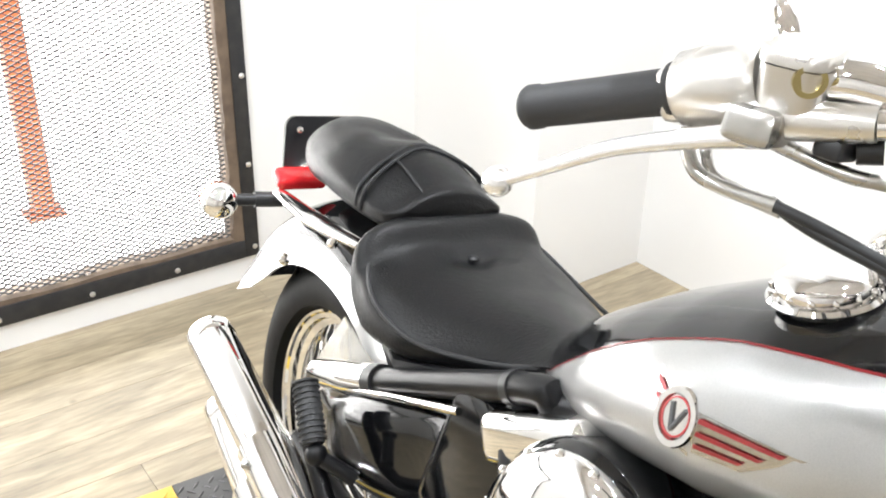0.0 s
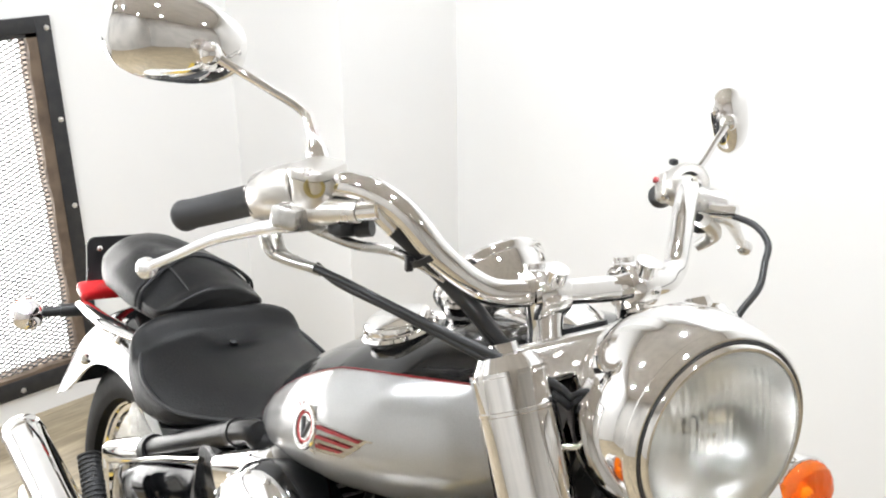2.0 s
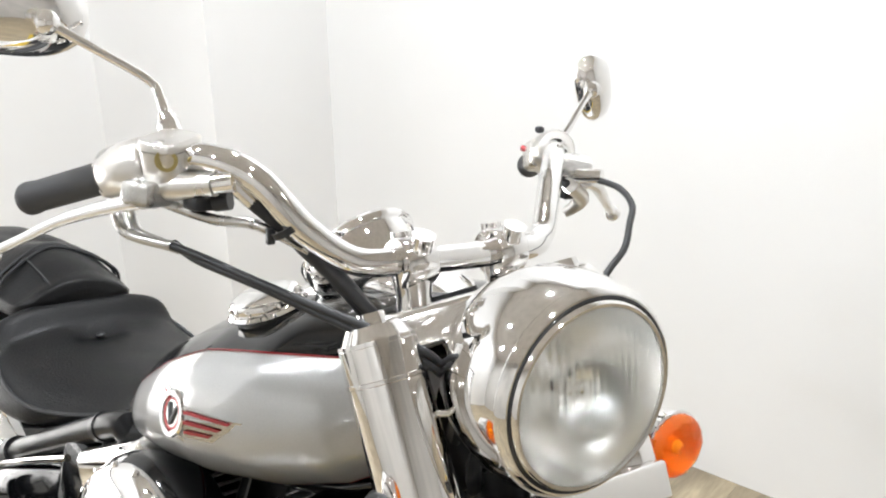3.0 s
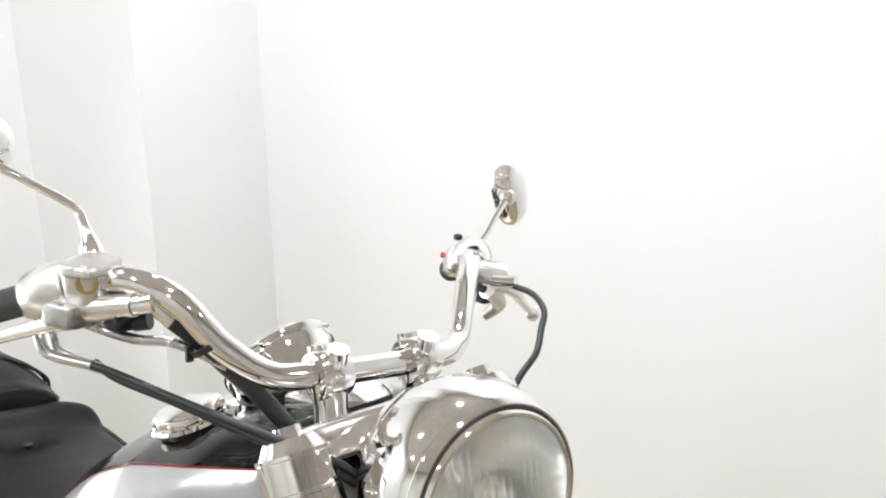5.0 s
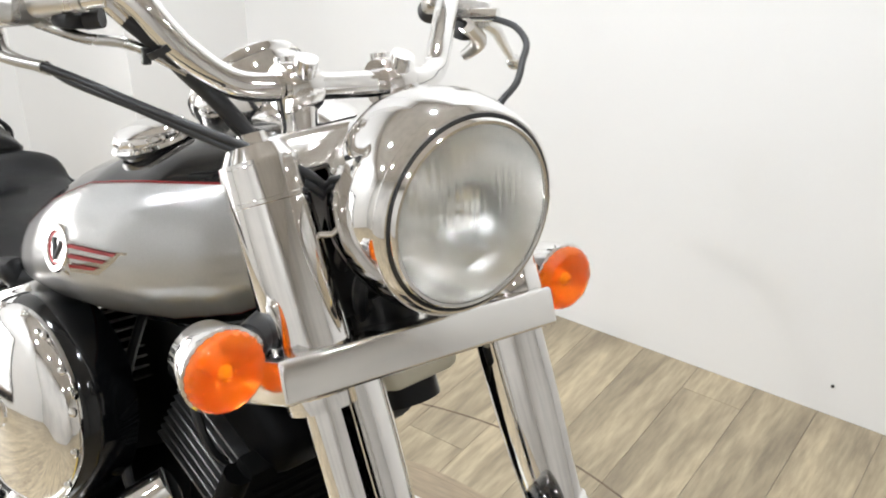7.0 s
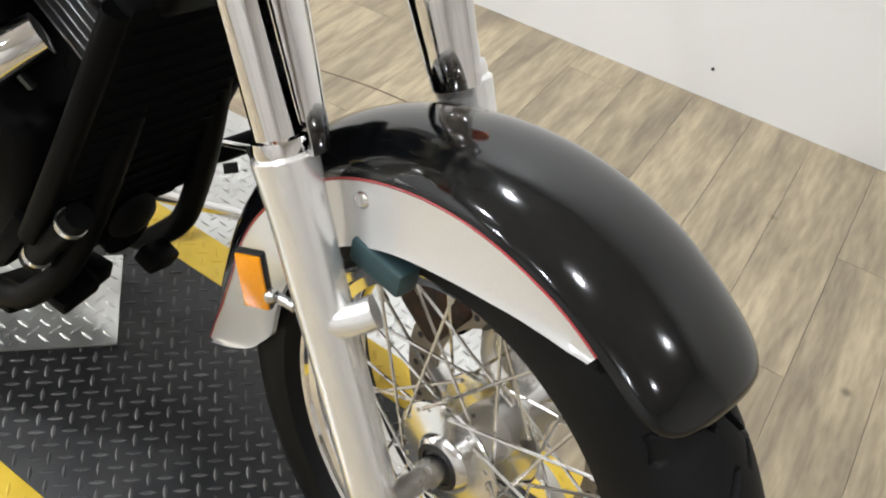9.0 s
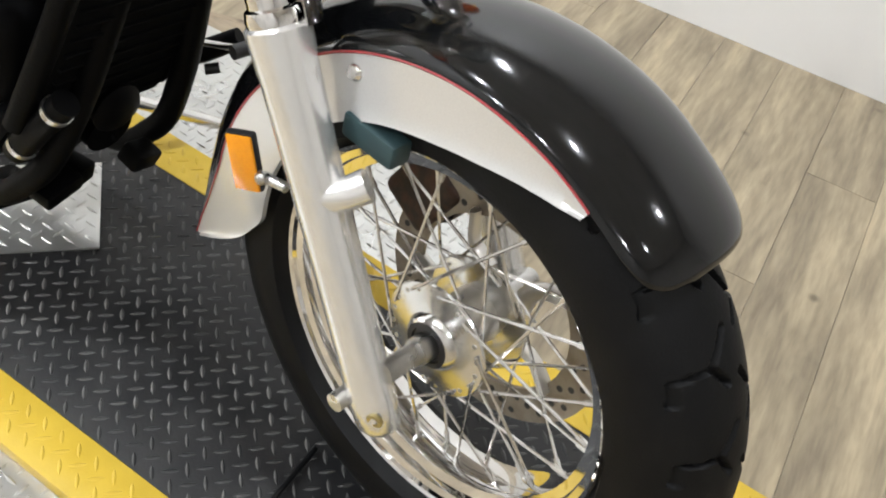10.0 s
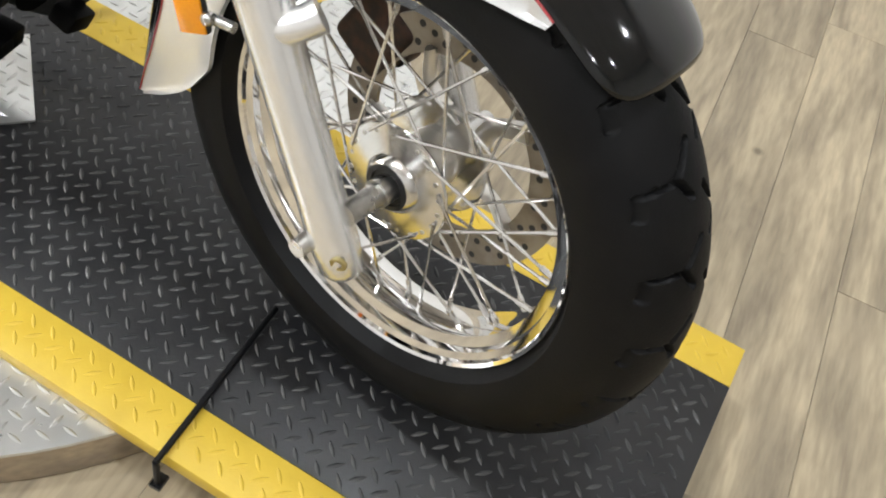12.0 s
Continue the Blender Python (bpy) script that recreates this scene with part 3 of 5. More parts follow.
def spoked_wheel(put, m, radius, half, rim_r, rim_half, name, label, disc_side, spokes=20, grooves=True, steps=640):
    """A wire wheel round x at the pose m."""
    w = put(name, moved(revolve([(0.0225, -0.036), (0.030, -0.034), (0.031, -0.012), (0.026, 0.0), (0.031, 0.012), (0.036, 0.05), (0.0225, 0.052)], 32, AX), m), ALU, None, label)
    put("tyre", moved(tyre(radius, half, rim_r, rim_half, 0.088, grooves, steps), m), RUBBER, w, "black road tyre with forked grooves")
    put("rim", moved(revolve(rim_profile(rim_half, rim_r), 128, AX), m), CHROME, w, "polished chrome rim", angle=25)
    for s in (-1, 1):
        flange = revolve([(0.026, s * 0.046), (0.030, s * 0.044), (0.034, s * 0.038), (0.050, s * 0.0365), (0.066, s * 0.0345), (0.0675, s * 0.0325), (0.066, s * 0.030), (0.03, s * 0.029)], 48, AX)
        put("hub_flange", moved(flange, m), POLISHED, w)
        dots = [moved(revolve([(0, 0.0004), (0.0026, 0.0004), (0.0026, -0.001)], 8), m @ Matrix.Rotation(radians(a), 4, "X") @ Matrix.Translation((s * 0.0357, 0, 0.0585)) @ Matrix.Rotation(radians(90 * s), 4, "Y")) for a in range(0, 360, 18)]
        put("spoke_head", join(*dots), STEEL, w)
        for k in range(spokes):
            a = radians((2 * k + (s > 0)) * 180 / spokes)
            h = a + radians(62 if k % 2 else -62)
            p0 = Vector((s * (0.0375 if k % 2 else 0.029), 0.0595 * math.sin(h), 0.0595 * math.cos(h)))
            p1 = Vector((s * 0.009, (rim_r - 0.0315) * math.sin(a), (rim_r - 0.0315) * math.cos(a)))
            d = (p1 - p0).normalized()
            put("spoke", moved(join(rod(p0, p1, 0.0019, 6), rod(p1 - d * 0.016, p1 + d * 0.002, 0.0034, 6)), m), POLISHED, w)
    return w


front = spoked_wheel(sp, Matrix(), 0.322, 0.066, 0.2185, 0.045, "front_wheel", "front wire wheel with chrome rim", 1, steps=1000)
# bearing seal, spacer and axle
sp("bearing_seal", revolve([(0.0, -0.044), (0.0255, -0.044), (0.0265, -0.047), (0.021, -0.047), (0.020, -0.042)], 24, AX), PLASTIC, front)
sp("axle", join(rod((-0.108, 0, 0), (-0.034, 0, 0), 0.0125, 20), rod((-0.062, 0, 0), (-0.036, 0, 0), 0.0155, 20), rod((-0.034, 0, 0), (0.125, 0, 0), 0.012, 20)), STEEL, front, "dull steel axle")


def brake_disc(put, parent, x, r_out, r_in, m=Matrix()):
    bm = revolve([(r_in, x - 0.0025), (r_out, x - 0.0025), (r_out, x + 0.0025), (r_in, x + 0.0025), (r_in, x - 0.0025)], 72, AX)
    d = put("brake_disc", moved(bm, m), DISC_STEEL, parent, "drilled steel brake disc")
    holes = []
    for ring, rr in enumerate((r_in + 0.012, (r_in + r_out) / 2, r_out - 0.012)):
        for k in range(20):
            a = radians(k * 18 + ring * 6)
            for s in (-1, 1):
                holes.append(moved(revolve([(0, 0.0002), (0.0042, 0.0002), (0.0042, -0.0005)], 8), Matrix.Translation((x + s * 0.0027, rr * math.sin(a), rr * math.cos(a))) @ Matrix.Rotation(radians(90 * s), 4, "Y")))
    put("drilling", moved(join(*holes), m), PLASTIC, d)
    arms = []
    for k in range(5):
        a = radians(k * 72 + 20)
        arms.append(tube([(x - 0.004, 0.045 * math.sin(a), 0.045 * math.cos(a)), (x - 0.004, 0.075 * math.sin(a + 0.25), 0.075 * math.cos(a + 0.25)), (x - 0.004, (r_in + 0.008) * math.sin(a + 0.1), (r_in + 0.008) * math.cos(a + 0.1))], [0.014, 0.010, 0.013], 10, 5, m, 0.35))
    put("disc_carrier", join(*arms), ALU, d)
    return d


brake_disc(sp, front, 0.058, 0.148, 0.105)
cal = sp("caliper", join(box(0.05, 0.075, 0.10, pose(0.075, 0.125, 0.07, 28, 0, 0), 0.012, 3), moved(revolve([(0, 0.03), (0.02, 0.03), (0.022, 0.026), (0.022, 0)], 20, AX), Matrix.Translation((0.08, 0.135, 0.085))),
                                moved(revolve([(0, 0.03), (0.02, 0.03), (0.022, 0.026), (0.022, 0)], 20, AX), Matrix.Translation((0.08, 0.115, 0.045)))), RUST, None, "dark weathered brake caliper")

# --- front fork ---
RAKE = radians(31.0)
FD = Vector((0, math.sin(RAKE), math.cos(RAKE)))
FN = Vector((0, -math.cos(RAKE), math.sin(RAKE)))
FX = 0.1116


def fork_point(s, d, off=0.0):
    return Vector((s * FX, 0, 0)) + FD * d + FN * off


# the fork's own frame: x across the legs, its legs along FD
FORK = Matrix(((0.97396, 0.22465, 0.03040, 0.00669), (-0.22196, 0.97227, -0.07365, 0.01963), (-0.04610, 0.06499, 0.99682, 0.39591), (0, 0, 0, 1)))


def fp(name, bm, material, parent=None, label="", flat=False, angle=40):
    return part(name, moved(bm, FORK), material, parent or bike, label, flat, angle)



def ring_round(c, ux, uy, rx, ry, n=20):
    return [c + ux * (rx * math.cos(2 * math.pi * i / n)) + uy * (ry * math.sin(2 * math.pi * i / n)) for i in range(n)]


for s in (-1, 1):
    rings = []
    for d, rx, ry in ((-0.062, 0.006, 0.008), (-0.06, 0.016, 0.019), (-0.052, 0.0215, 0.026), (-0.02, 0.0235, 0.0285), (0.05, 0.0235, 0.0265), (0.16, 0.0245, 0.0265), (0.315, 0.0265, 0.0285), (0.350, 0.0285, 0.0305), (0.360, 0.029, 0.031), (0.363, 0.026, 0.028)):
        rings.append(ring_round(fork_point(s, d), Vector((1, 0, 0)), FN, rx, ry, 24))
    leg = fp("fork_leg", loft(rings), WHITE_ALU, None, "polished aluminium lower fork leg")
    fp("pinch_bolt", rod(fork_point(s, -0.018, -0.024) + Vector((s * 0.030, 0, 0)), fork_point(s, -0.018, -0.024) - Vector((s * 0.03, 0, 0)), 0.0105, 20), STEEL, leg)
    fp("bolt_hole", join(revolve([(0.0045, 0.0), (0.0075, 0.001), (0.009, 0), (0.009, -0.004)], 16, axis_to(fork_point(s, -0.034, 0.018) + Vector((s * 0.0185, 0, 0)), (s, -0.3, -0.1)))), GOLD, leg)
    fp("fender_mount", tube([fork_point(s, 0.206, 0.0), fork_point(s, 0.206, 0.026) - Vector((s * 0.004, 0, 0)), fork_point(s, 0.211, 0.046) - Vector((s * 0.02, 0, 0))], [0.024, 0.0155, 0.0165], 14, 6), WHITE_ALU, leg)
    fp("stanchion", rod(fork_point(s, 0.358), fork_point(s, 0.765), 0.0215, 24), CHROME, leg, "chrome fork tube")
    fp("dust_seal", revolve([(0.0215, 0.018), (0.025, 0.016), (0.0265, 0.008), (0.0255, 0.0)], 24, axis_to(fork_point(s, 0.360), FD)), CHROME, leg)
    # chrome cover over the tube's front and inner side
    rings = []
    for i in range(13):
        d = 0.358 + (0.575 - 0.358) * i / 12
        wv = 0.024 + 0.010 * math.sin(min(1, i / 9) * math.pi / 2)
        outer, inner = [], []
        for k in range(15):
            a = radians(-75 + 175 * k / 14)
            c, q = math.cos(a), math.sin(a)
            ctr = fork_point(s, d, 0.006) - Vector((s * 0.012, 0, 0))
            outer.append(ctr + Vector((-s, 0, 0)) * c * (wv + 0.004) + FN * q * (wv + 0.002))
            inner.append(ctr + Vector((-s, 0, 0)) * c * (wv + 0.0015) + FN * q * (wv - 0.0005))
        rings.append(outer + inner[::-1])
    fp("fork_cover", loft(rings), CHROME, leg, "chrome fork cover")
    # upper cover between the clamps
    fp("upper_cover", tube([fork_point(s, 0.560), fork_point(s, 0.585), fork_point(s, 0.69), fork_point(s, 0.770)], [0.0335, 0.0345, 0.0345, 0.0335], 32, 4), CHROME, leg, "chrome upper fork cover")
    fp("cover_band", moved(revolve([(0.0335, 0), (0.0349, 0.001), (0.0349, 0.004), (0.0335, 0.005)], 32), axis_to(fork_point(s, 0.734), FD)), CHROME, leg)
    fp("fork_cap", moved(revolve([(0, 0.020), (0.012, 0.020), (0.014, 0.012), (0.024, 0.010), (0.030, 0.0), (0.034, -0.006)], 24), axis_to(fork_point(s, 0.772), FD)), CHROME, leg)


def clamp_bar(d, half, height, depth, off, bevel, turn=0.0, across=0.0):
    m = Matrix.Translation(Vector((across, 0, 0)) + FD * d + FN * off) @ Matrix((Vector((1, 0, 0)), FN, FD)).transposed().to_4x4()
    return box(half * 2, depth, height, m @ Matrix.Rotation(radians(turn), 4, "Y"), bevel, 3)


low = fp("lower_clamp", clamp_bar(0.584, 0.149, 0.036, 0.080, 0.004, 0.0035, 5.2, -0.020), SATIN_CHROME, None, "chrome lower fork clamp")
for s in (-1, 1):
    fp("clamp_collar", moved(revolve([(0.034, -0.020), (0.0355, -0.018), (0.0355, 0.018), (0.034, 0.020)], 28), axis_to(fork_point(s, 0.592), FD)), CHROME, low)
fp("under_cover", box(0.085, 0.055, 0.032, Matrix.Translation(FD * 0.556 + FN * -0.030) @ pose(0, 0, 0, -31, 0, 0), 0.015, 3), IVORY, low, "cream plastic stem cover")
fp("wire_clip", tube([Vector((0.03, 0, 0)) + FD * 0.564 + FN * 0.02, Vector((0.055, 0, 0)) + FD * 0.559 + FN * 0.026, Vector((0.08, 0, 0)) + FD * 0.564 + FN * 0.02], 0.0022, 6, 5), STEEL, low)
upc = fp("upper_clamp", clamp_bar(0.768, 0.116, 0.036, 0.050, -0.010, 0.006), SATIN_CHROME, None, "brushed upper fork clamp")
fp("steering_stem", rod(FD * 0.52 + FN * -0.05, FD * 0.79 + FN * -0.05, 0.032, 20), BLACK_METAL)

# --- headlight ---
HL = Vector((-0.0203, 0.2373, 0.634))
HM = axis_to(HL, (-0.0522, -0.9956, 0.0777))
shell = [(0.0, -0.135), (0.03, -0.132), (0.058, -0.121), (0.080, -0.100), (0.092, -0.072), (0.0955, -0.046), (0.0945, -0.028), (0.0905, -0.012), (0.0862, -0.003), (0.0845, 0.0), (0.082, 0.0005)]
hd = sp("headlight", moved(revolve(shell, 72), HM), CHROME, None, "round headlight with chrome shell")
sp("visor_rim", moved(revolve([(0.0845, -0.0075), (0.0895, -0.0085), (0.0905, -0.0065), (0.0892, -0.0035), (0.0850, 0.0012), (0.0835, 0.0012)], 72), HM), CHROME, hd, "chrome headlight rim")
sp("seal", moved(revolve([(0.0836, 0.0008), (0.0822, 0.0020), (0.0806, 0.0012), (0.0800, -0.002)], 72), HM), PLASTIC, hd)
sp("inner_ring", moved(revolve([(0.0808, 0.000), (0.0800, 0.0042), (0.0782, 0.0062), (0.0756, 0.0058), (0.0748, 0.003), (0.0748, -0.002)], 72), HM), CHROME, hd)
sp("reflector", moved(revolve([(0, -0.071), (0.012, -0.068), (0.030, -0.058), (0.050, -0.040), (0.066, -0.018), (0.0748, 0.000)], 72), HM), REFLECTOR, hd)
sp("bulb", moved(revolve([(0, -0.046), (0.004, -0.047), (0.006, -0.051), (0.006, -0.068)], 16), HM), REFLECTOR, hd)


def fluted_lens(r, sag):
    """A glass dome whose inner side is fluted."""
    n = 132
    bm = bmesh.new()
    grid = {}
    for side in (0, 1):
        for i in range(n + 1):
            for j in range(n + 1):
                x, y = -1 + 2 * i / n, -1 + 2 * j / n
                if x * x + y * y > 1.0:
                    d = math.hypot(x, y)
                    x, y = x / d, y / d
                z = sag * (1 - x * x - y * y)
                fl = max(0.0, min(1.0, (y + 0.20) / 0.10)) * max(0.0, min(1.0, (0.88 - y) / 0.08)) * max(0.0, min(1.0, (0.60 - x) / 0.15))
                if not side:
                    z += 0.00004 * fl * math.cos(x * 62)
                if side:
                    z -= 0.0030
                    z += 0.00030 * fl * math.cos(x * 62) + 0.00007 * (1 - fl) * math.cos(x * 30) * math.cos(y * 34)
                grid[side, i, j] = bm.verts.new((x * r, y * r, z))
        for i in range(n):
            for j in range(n):
                q = [grid[side, i, j], grid[side, i + 1, j], grid[side, i + 1, j + 1], grid[side, i, j + 1]]
                if len({tuple(round(c, 6) for c in v.co) for v in q}) == 4:
                    bm.faces.new(q)
    bmesh.ops.remove_doubles(bm, verts=bm.verts, dist=1e-6)
    return bm


lens = sp("lens", moved(fluted_lens(0.0750, 0.013), HM @ Matrix.Translation((0, 0, 0.0045))), FLUTED, hd, "fluted clear glass lens", angle=80)
lens.visible_shadow = False
for sx in (-1, 1):
    sp("headlight_bracket", rod((sx * 0.03, 0.31, 0.548), (sx * 0.05, 0.345, 0.515), 0.006, 10), BLACK_METAL, hd)
sp("wiring", join(tube([(-0.06, 0.36, 0.62), (-0.05, 0.33, 0.58), (-0.075, 0.31, 0.55), (-0.05, 0.34, 0.50)], 0.007, 8, 6), tube([(-0.03, 0.38, 0.64), (-0.065, 0.34, 0.60), (-0.06, 0.36, 0.53), (-0.03, 0.34, 0.49)], 0.008, 8, 6),
                  tube([(0.03, 0.38, 0.64), (0.065, 0.34, 0.60), (0.06, 0.36, 0.53), (0.03, 0.34, 0.49)], 0.008, 8, 6), box(0.16, 0.02, 0.15, pose(0, 0.375, 0.57, -31, 0, 0), 0.004)), PLASTIC, hd, "black wiring behind the headlight")
# chrome wire loop that guides the cables
sp("cable_guide", tube([(-0.135, 0.352, 0.612), (-0.12, 0.322, 0.607), (-0.094, 0.305, 0.610), (-0.07, 0.31, 0.620), (-0.062, 0.34, 0.632), (-0.072, 0.365, 0.637)], 0.0032, 10, 8), CHROME, None, "chrome cable guide loop")

# --- front indicators ---


def faceted_lens(r, m):
    """A shallow amber dome with a notched rim and a pebbled face."""
    rings = []
    for k in range(15):
        u = k / 14
        z = 0.004 + 0.0165 * (1 - (1 - u) ** 2.6) if k else 0.002
        q = r * (1 - u ** 2.2)
        ring = []
        for i in range(72):
            a = 2 * math.pi * i / 72
            notch = 0.0013 * (i % 3 == 0) if 0 < k < 6 else 0.0
            peb = 0.0005 * math.cos(9 * a + 2.1 * k) * math.sin(k * 1.3) if 5 < k < 14 else 0.0
            ring.append(m @ Vector((max(q - notch, 0.0004) * math.cos(a), max(q - notch, 0.0004) * math.sin(a), z + peb)))
        rings.append(ring)
    return loft(rings)


def indicator(put, at, direction, stem_from, r, lens_mat, label):
    m = axis_to(at, direction)
    ob = put("indicator", moved(revolve([(0, -0.042), (0.016, -0.04), (0.030, -0.028), (r * 0.97, -0.008), (r + 0.002, 0.0), (r + 0.002, 0.004), (r - 0.001, 0.005)], 32), m), CHROME, None, label)
    put("reflector", moved(revolve([(0.005, -0.020), (0.016, -0.014), (r * 0.8, -0.002), (r - 0.001, 0.003)], 32), m), REFLECTOR, ob)
    put("bulb", ball((0, 0, -0.004), 0.0085, 1, 1, 1.3, m, 14), BULB_GLASS, ob, "yellow indicator bulb")
    lens = put("lens", faceted_lens(r, m), lens_mat, ob, angle=25)
    lens.visible_shadow = False
    put("stem", tube([stem_from, (Vector(stem_from) * 0.4 + Vector(at) * 0.6), Vector(at) - Vector(direction).normalized() * 0.022], [0.012, 0.0115, 0.010], 14, 4), CHROME, ob)
    put("stem_sleeve", rod(Vector(stem_from), Vector(stem_from) * 0.55 + Vector(at) * 0.45, 0.0155, 16), PLASTIC, ob)
    return ob


indicator(sp, (-0.217, 0.294, 0.526), (0.05, -1, 0.06), (-0.150, 0.325, 0.535), 0.0345, AMBER, "round amber front indicator in a chrome cup")
indicator(sp, (0.179, 0.308, 0.493), (-0.05, -1, 0.06), (0.112, 0.330, 0.505), 0.0345, AMBER, "round amber front indicator in a chrome cup")

# --- front fender ---


def fender_arc(put, m, a0, a1, crown, half, stripe, skirt, steps, name, label, top_mat, side_mat, line=True):
    """A fender round x. crown, stripe and skirt give radii by the angle from the top towards the front."""
    rows = []
    for i in range(steps + 1):
        a = radians(a0 + (a1 - a0) * i / steps)
        deg = math.degrees(a)
        rc, rs, rb, w = crown(deg), stripe(deg), skirt(deg), half(deg)
        sec = []
        for k in range(0, 13):
            t = k / 12 * math.pi / 2
            sec.append((w * math.sin(t), rs + (rc - rs) * max(0.0, math.cos(t)) ** 1.2))
        rows.append((a, sec, w, rs, rb))

    def at(a, x, r):
        return Vector((x, -r * math.sin(a), r * math.cos(a)))

    th = 0.0035
    top = [[at(a, -x, r) for x, r in sec[::-1]] + [at(a, x, r) for x, r in sec[1:]] + [at(a, x * 0.965, r - th) for x, r in sec[:0:-1]] + [at(a, -x * 0.965, r - th) for x, r in sec] for a, sec, w, rs, rb in rows]
    f = put(name, moved(loft(top), m), top_mat, None, label)
    for s in (-1, 1):
        panel, pin = [], []
        for a, sec, w, rs, rb in rows:
            if rs - rb < 0.006:
                continue
            lo = max(rb, 0.0)
            pts = [(w, rs), (w + 0.001, rs - (rs - lo) * 0.3), (w + 0.0015, rs - (rs - lo) * 0.7), (w + 0.004, lo + 0.003), (w + 0.005, lo), (w - 0.001, lo), (w - 0.003, rs)]
            panel.append([at(a, s * x, r) for x, r in pts])
            pin.append([at(a, s * (w + 0.0008), rs + 0.0012), at(a, s * (w + 0.0016), rs - 0.0002), at(a, s * (w + 0.0008), rs - 0.0016), at(a, s * (w - 0.001), rs)])
        put("side_panel", moved(loft(panel), m), side_mat, f, "silver painted fender side")
        if line:
            put("pinstripe", moved(loft(pin), m), RED_LINE, f)
    return f


def ramp_at(table):
    """A smooth monotone curve through (x, value) pairs."""
    xs, vs = [float(k) for k, _ in table], [float(v) for _, v in table]
    d = [(vs[i + 1] - vs[i]) / (xs[i + 1] - xs[i]) for i in range(len(xs) - 1)]
    m = [d[0]] + [0.0 if u * v <= 0 else 2 * u * v / (u + v) for u, v in zip(d, d[1:])] + [d[-1]]

    def value(x):
        x = max(xs[0], min(xs[-1], x))
        i = max(k for k in range(len(xs) - 1) if xs[k] <= x)
        h = xs[i + 1] - xs[i]
        t = (x - xs[i]) / h
        return vs[i] * (1 + 2 * t) * (1 - t) ** 2 + m[i] * h * t * (1 - t) ** 2 + vs[i + 1] * t * t * (3 - 2 * t) + m[i + 1] * h * t * t * (t - 1)
    return value


LIP = 38.5


def lip(table, end, power):
    """Round a curve off towards the fender's front lip."""
    base = ramp_at(table)

    def value(x):
        t = max(0.0, min(1.0, (x - 27.0) / (LIP - 27.0)))
        k = 1 - (1 - t ** power) ** 0.5
        return base(min(x, 33)) * (1 - k) + end * k
    return value


fend = fender_arc(sp, Matrix(), -105, LIP, lip([(-105, 0.370), (-80, 0.362), (-60, 0.357), (-30, 0.355), (-10, 0.353), (10, 0.3505), (25, 0.347), (38, 0.345)], 0.336, 3.0),
                  lip([(-105, 0.075), (-60, 0.079), (10, 0.080), (38, 0.077)], 0.040, 3.4),
                  lip([(-105, 0.357), (-102, 0.347), (-92, 0.3205), (-80, 0.3075), (-55, 0.306), (-23, 0.3145), (4, 0.3215), (15, 0.322), (26, 0.319), (38, 0.318)], 0.328, 2.4),
                  lip([(-105, 0.345), (-103, 0.310), (-99, 0.272), (-94, 0.248), (-84, 0.226), (-70, 0.230), (-32, 0.2495), (-8, 0.259), (4, 0.271), (13, 0.287), (20, 0.302), (26, 0.317), (38, 0.318)], 0.328, 2.4), 220, "front_fender", "black front fender with silver sides and red pinstripes", BLACK_PAINT, SILVER_PAINT)
for s in (-1, 1):
    for yy, zz in ((0.125, 0.268),):
        sp("bolt", moved(revolve([(0, 0.006), (0.006, 0.0055), (0.008, 0.003), (0.009, 0)], 14), axis_to((s * 0.080, yy, zz), (s, 0, 0.25))), CHROME, fend)
# amber reflectors on the fender's rear
for s in (-1, 1):
    ref = sp("side_reflector", box(0.010, 0.031, 0.068, Matrix.Translation((s * 0.112, 0.222, 0.117)) @ pose(0, 0, 0, -14, 0, -s * 24), 0.003), PLASTIC, None, "amber side reflector on a bracket")
    sp("lens", box(0.004, 0.028, 0.064, Matrix.Translation((s * 0.1172, 0.2195, 0.117)) @ pose(0, 0, 0, -14, 0, -s * 24), 0.0015), AMBER_FLAT, ref)
    sp("bracket", join(rod((s * 0.106, 0.215, 0.105), (s * 0.098, 0.175, 0.108), 0.006, 10), ball((s * 0.108, 0.2, 0.108), 0.008)), STEEL, ref)
for s in (-1, 1):
    a, b = sorted((s * 0.062, s * 0.088))
    sp("fork_brace", span(a, b, 0.060, 0.125, 0.204, 0.230, 0.004), BLUE_PAD, None, "dark green plastic fender block")

# --- handlebar and controls ---
BAR = [(0.0, 0.425, 0.698), (0.075, 0.424, 0.698), (0.125, 0.430, 0.705), (0.165, 0.445, 0.735), (0.195, 0.468, 0.775), (0.222, 0.500, 0.790), (0.248, 0.545, 0.780), (0.290, 0.620, 0.750), (0.328, 0.700, 0.716)]
LEFT_BAR = [(0.07, 0.432, 0.684), (0.11, 0.452, 0.683), (0.137, 0.476, 0.700), (0.175, 0.515, 0.724), (0.212, 0.552, 0.736), (0.243, 0.590, 0.728), (0.28, 0.655, 0.698), (0.298, 0.689, 0.683)]
path = [(-x, y, z) for x, y, z in BAR[:0:-1]] + [(-0.02, 0.425, 0.692)] + LEFT_BAR
hb = sp("handlebar", tube(path, 0.0128, 20, 8), CHROME, None, "chrome handlebar")
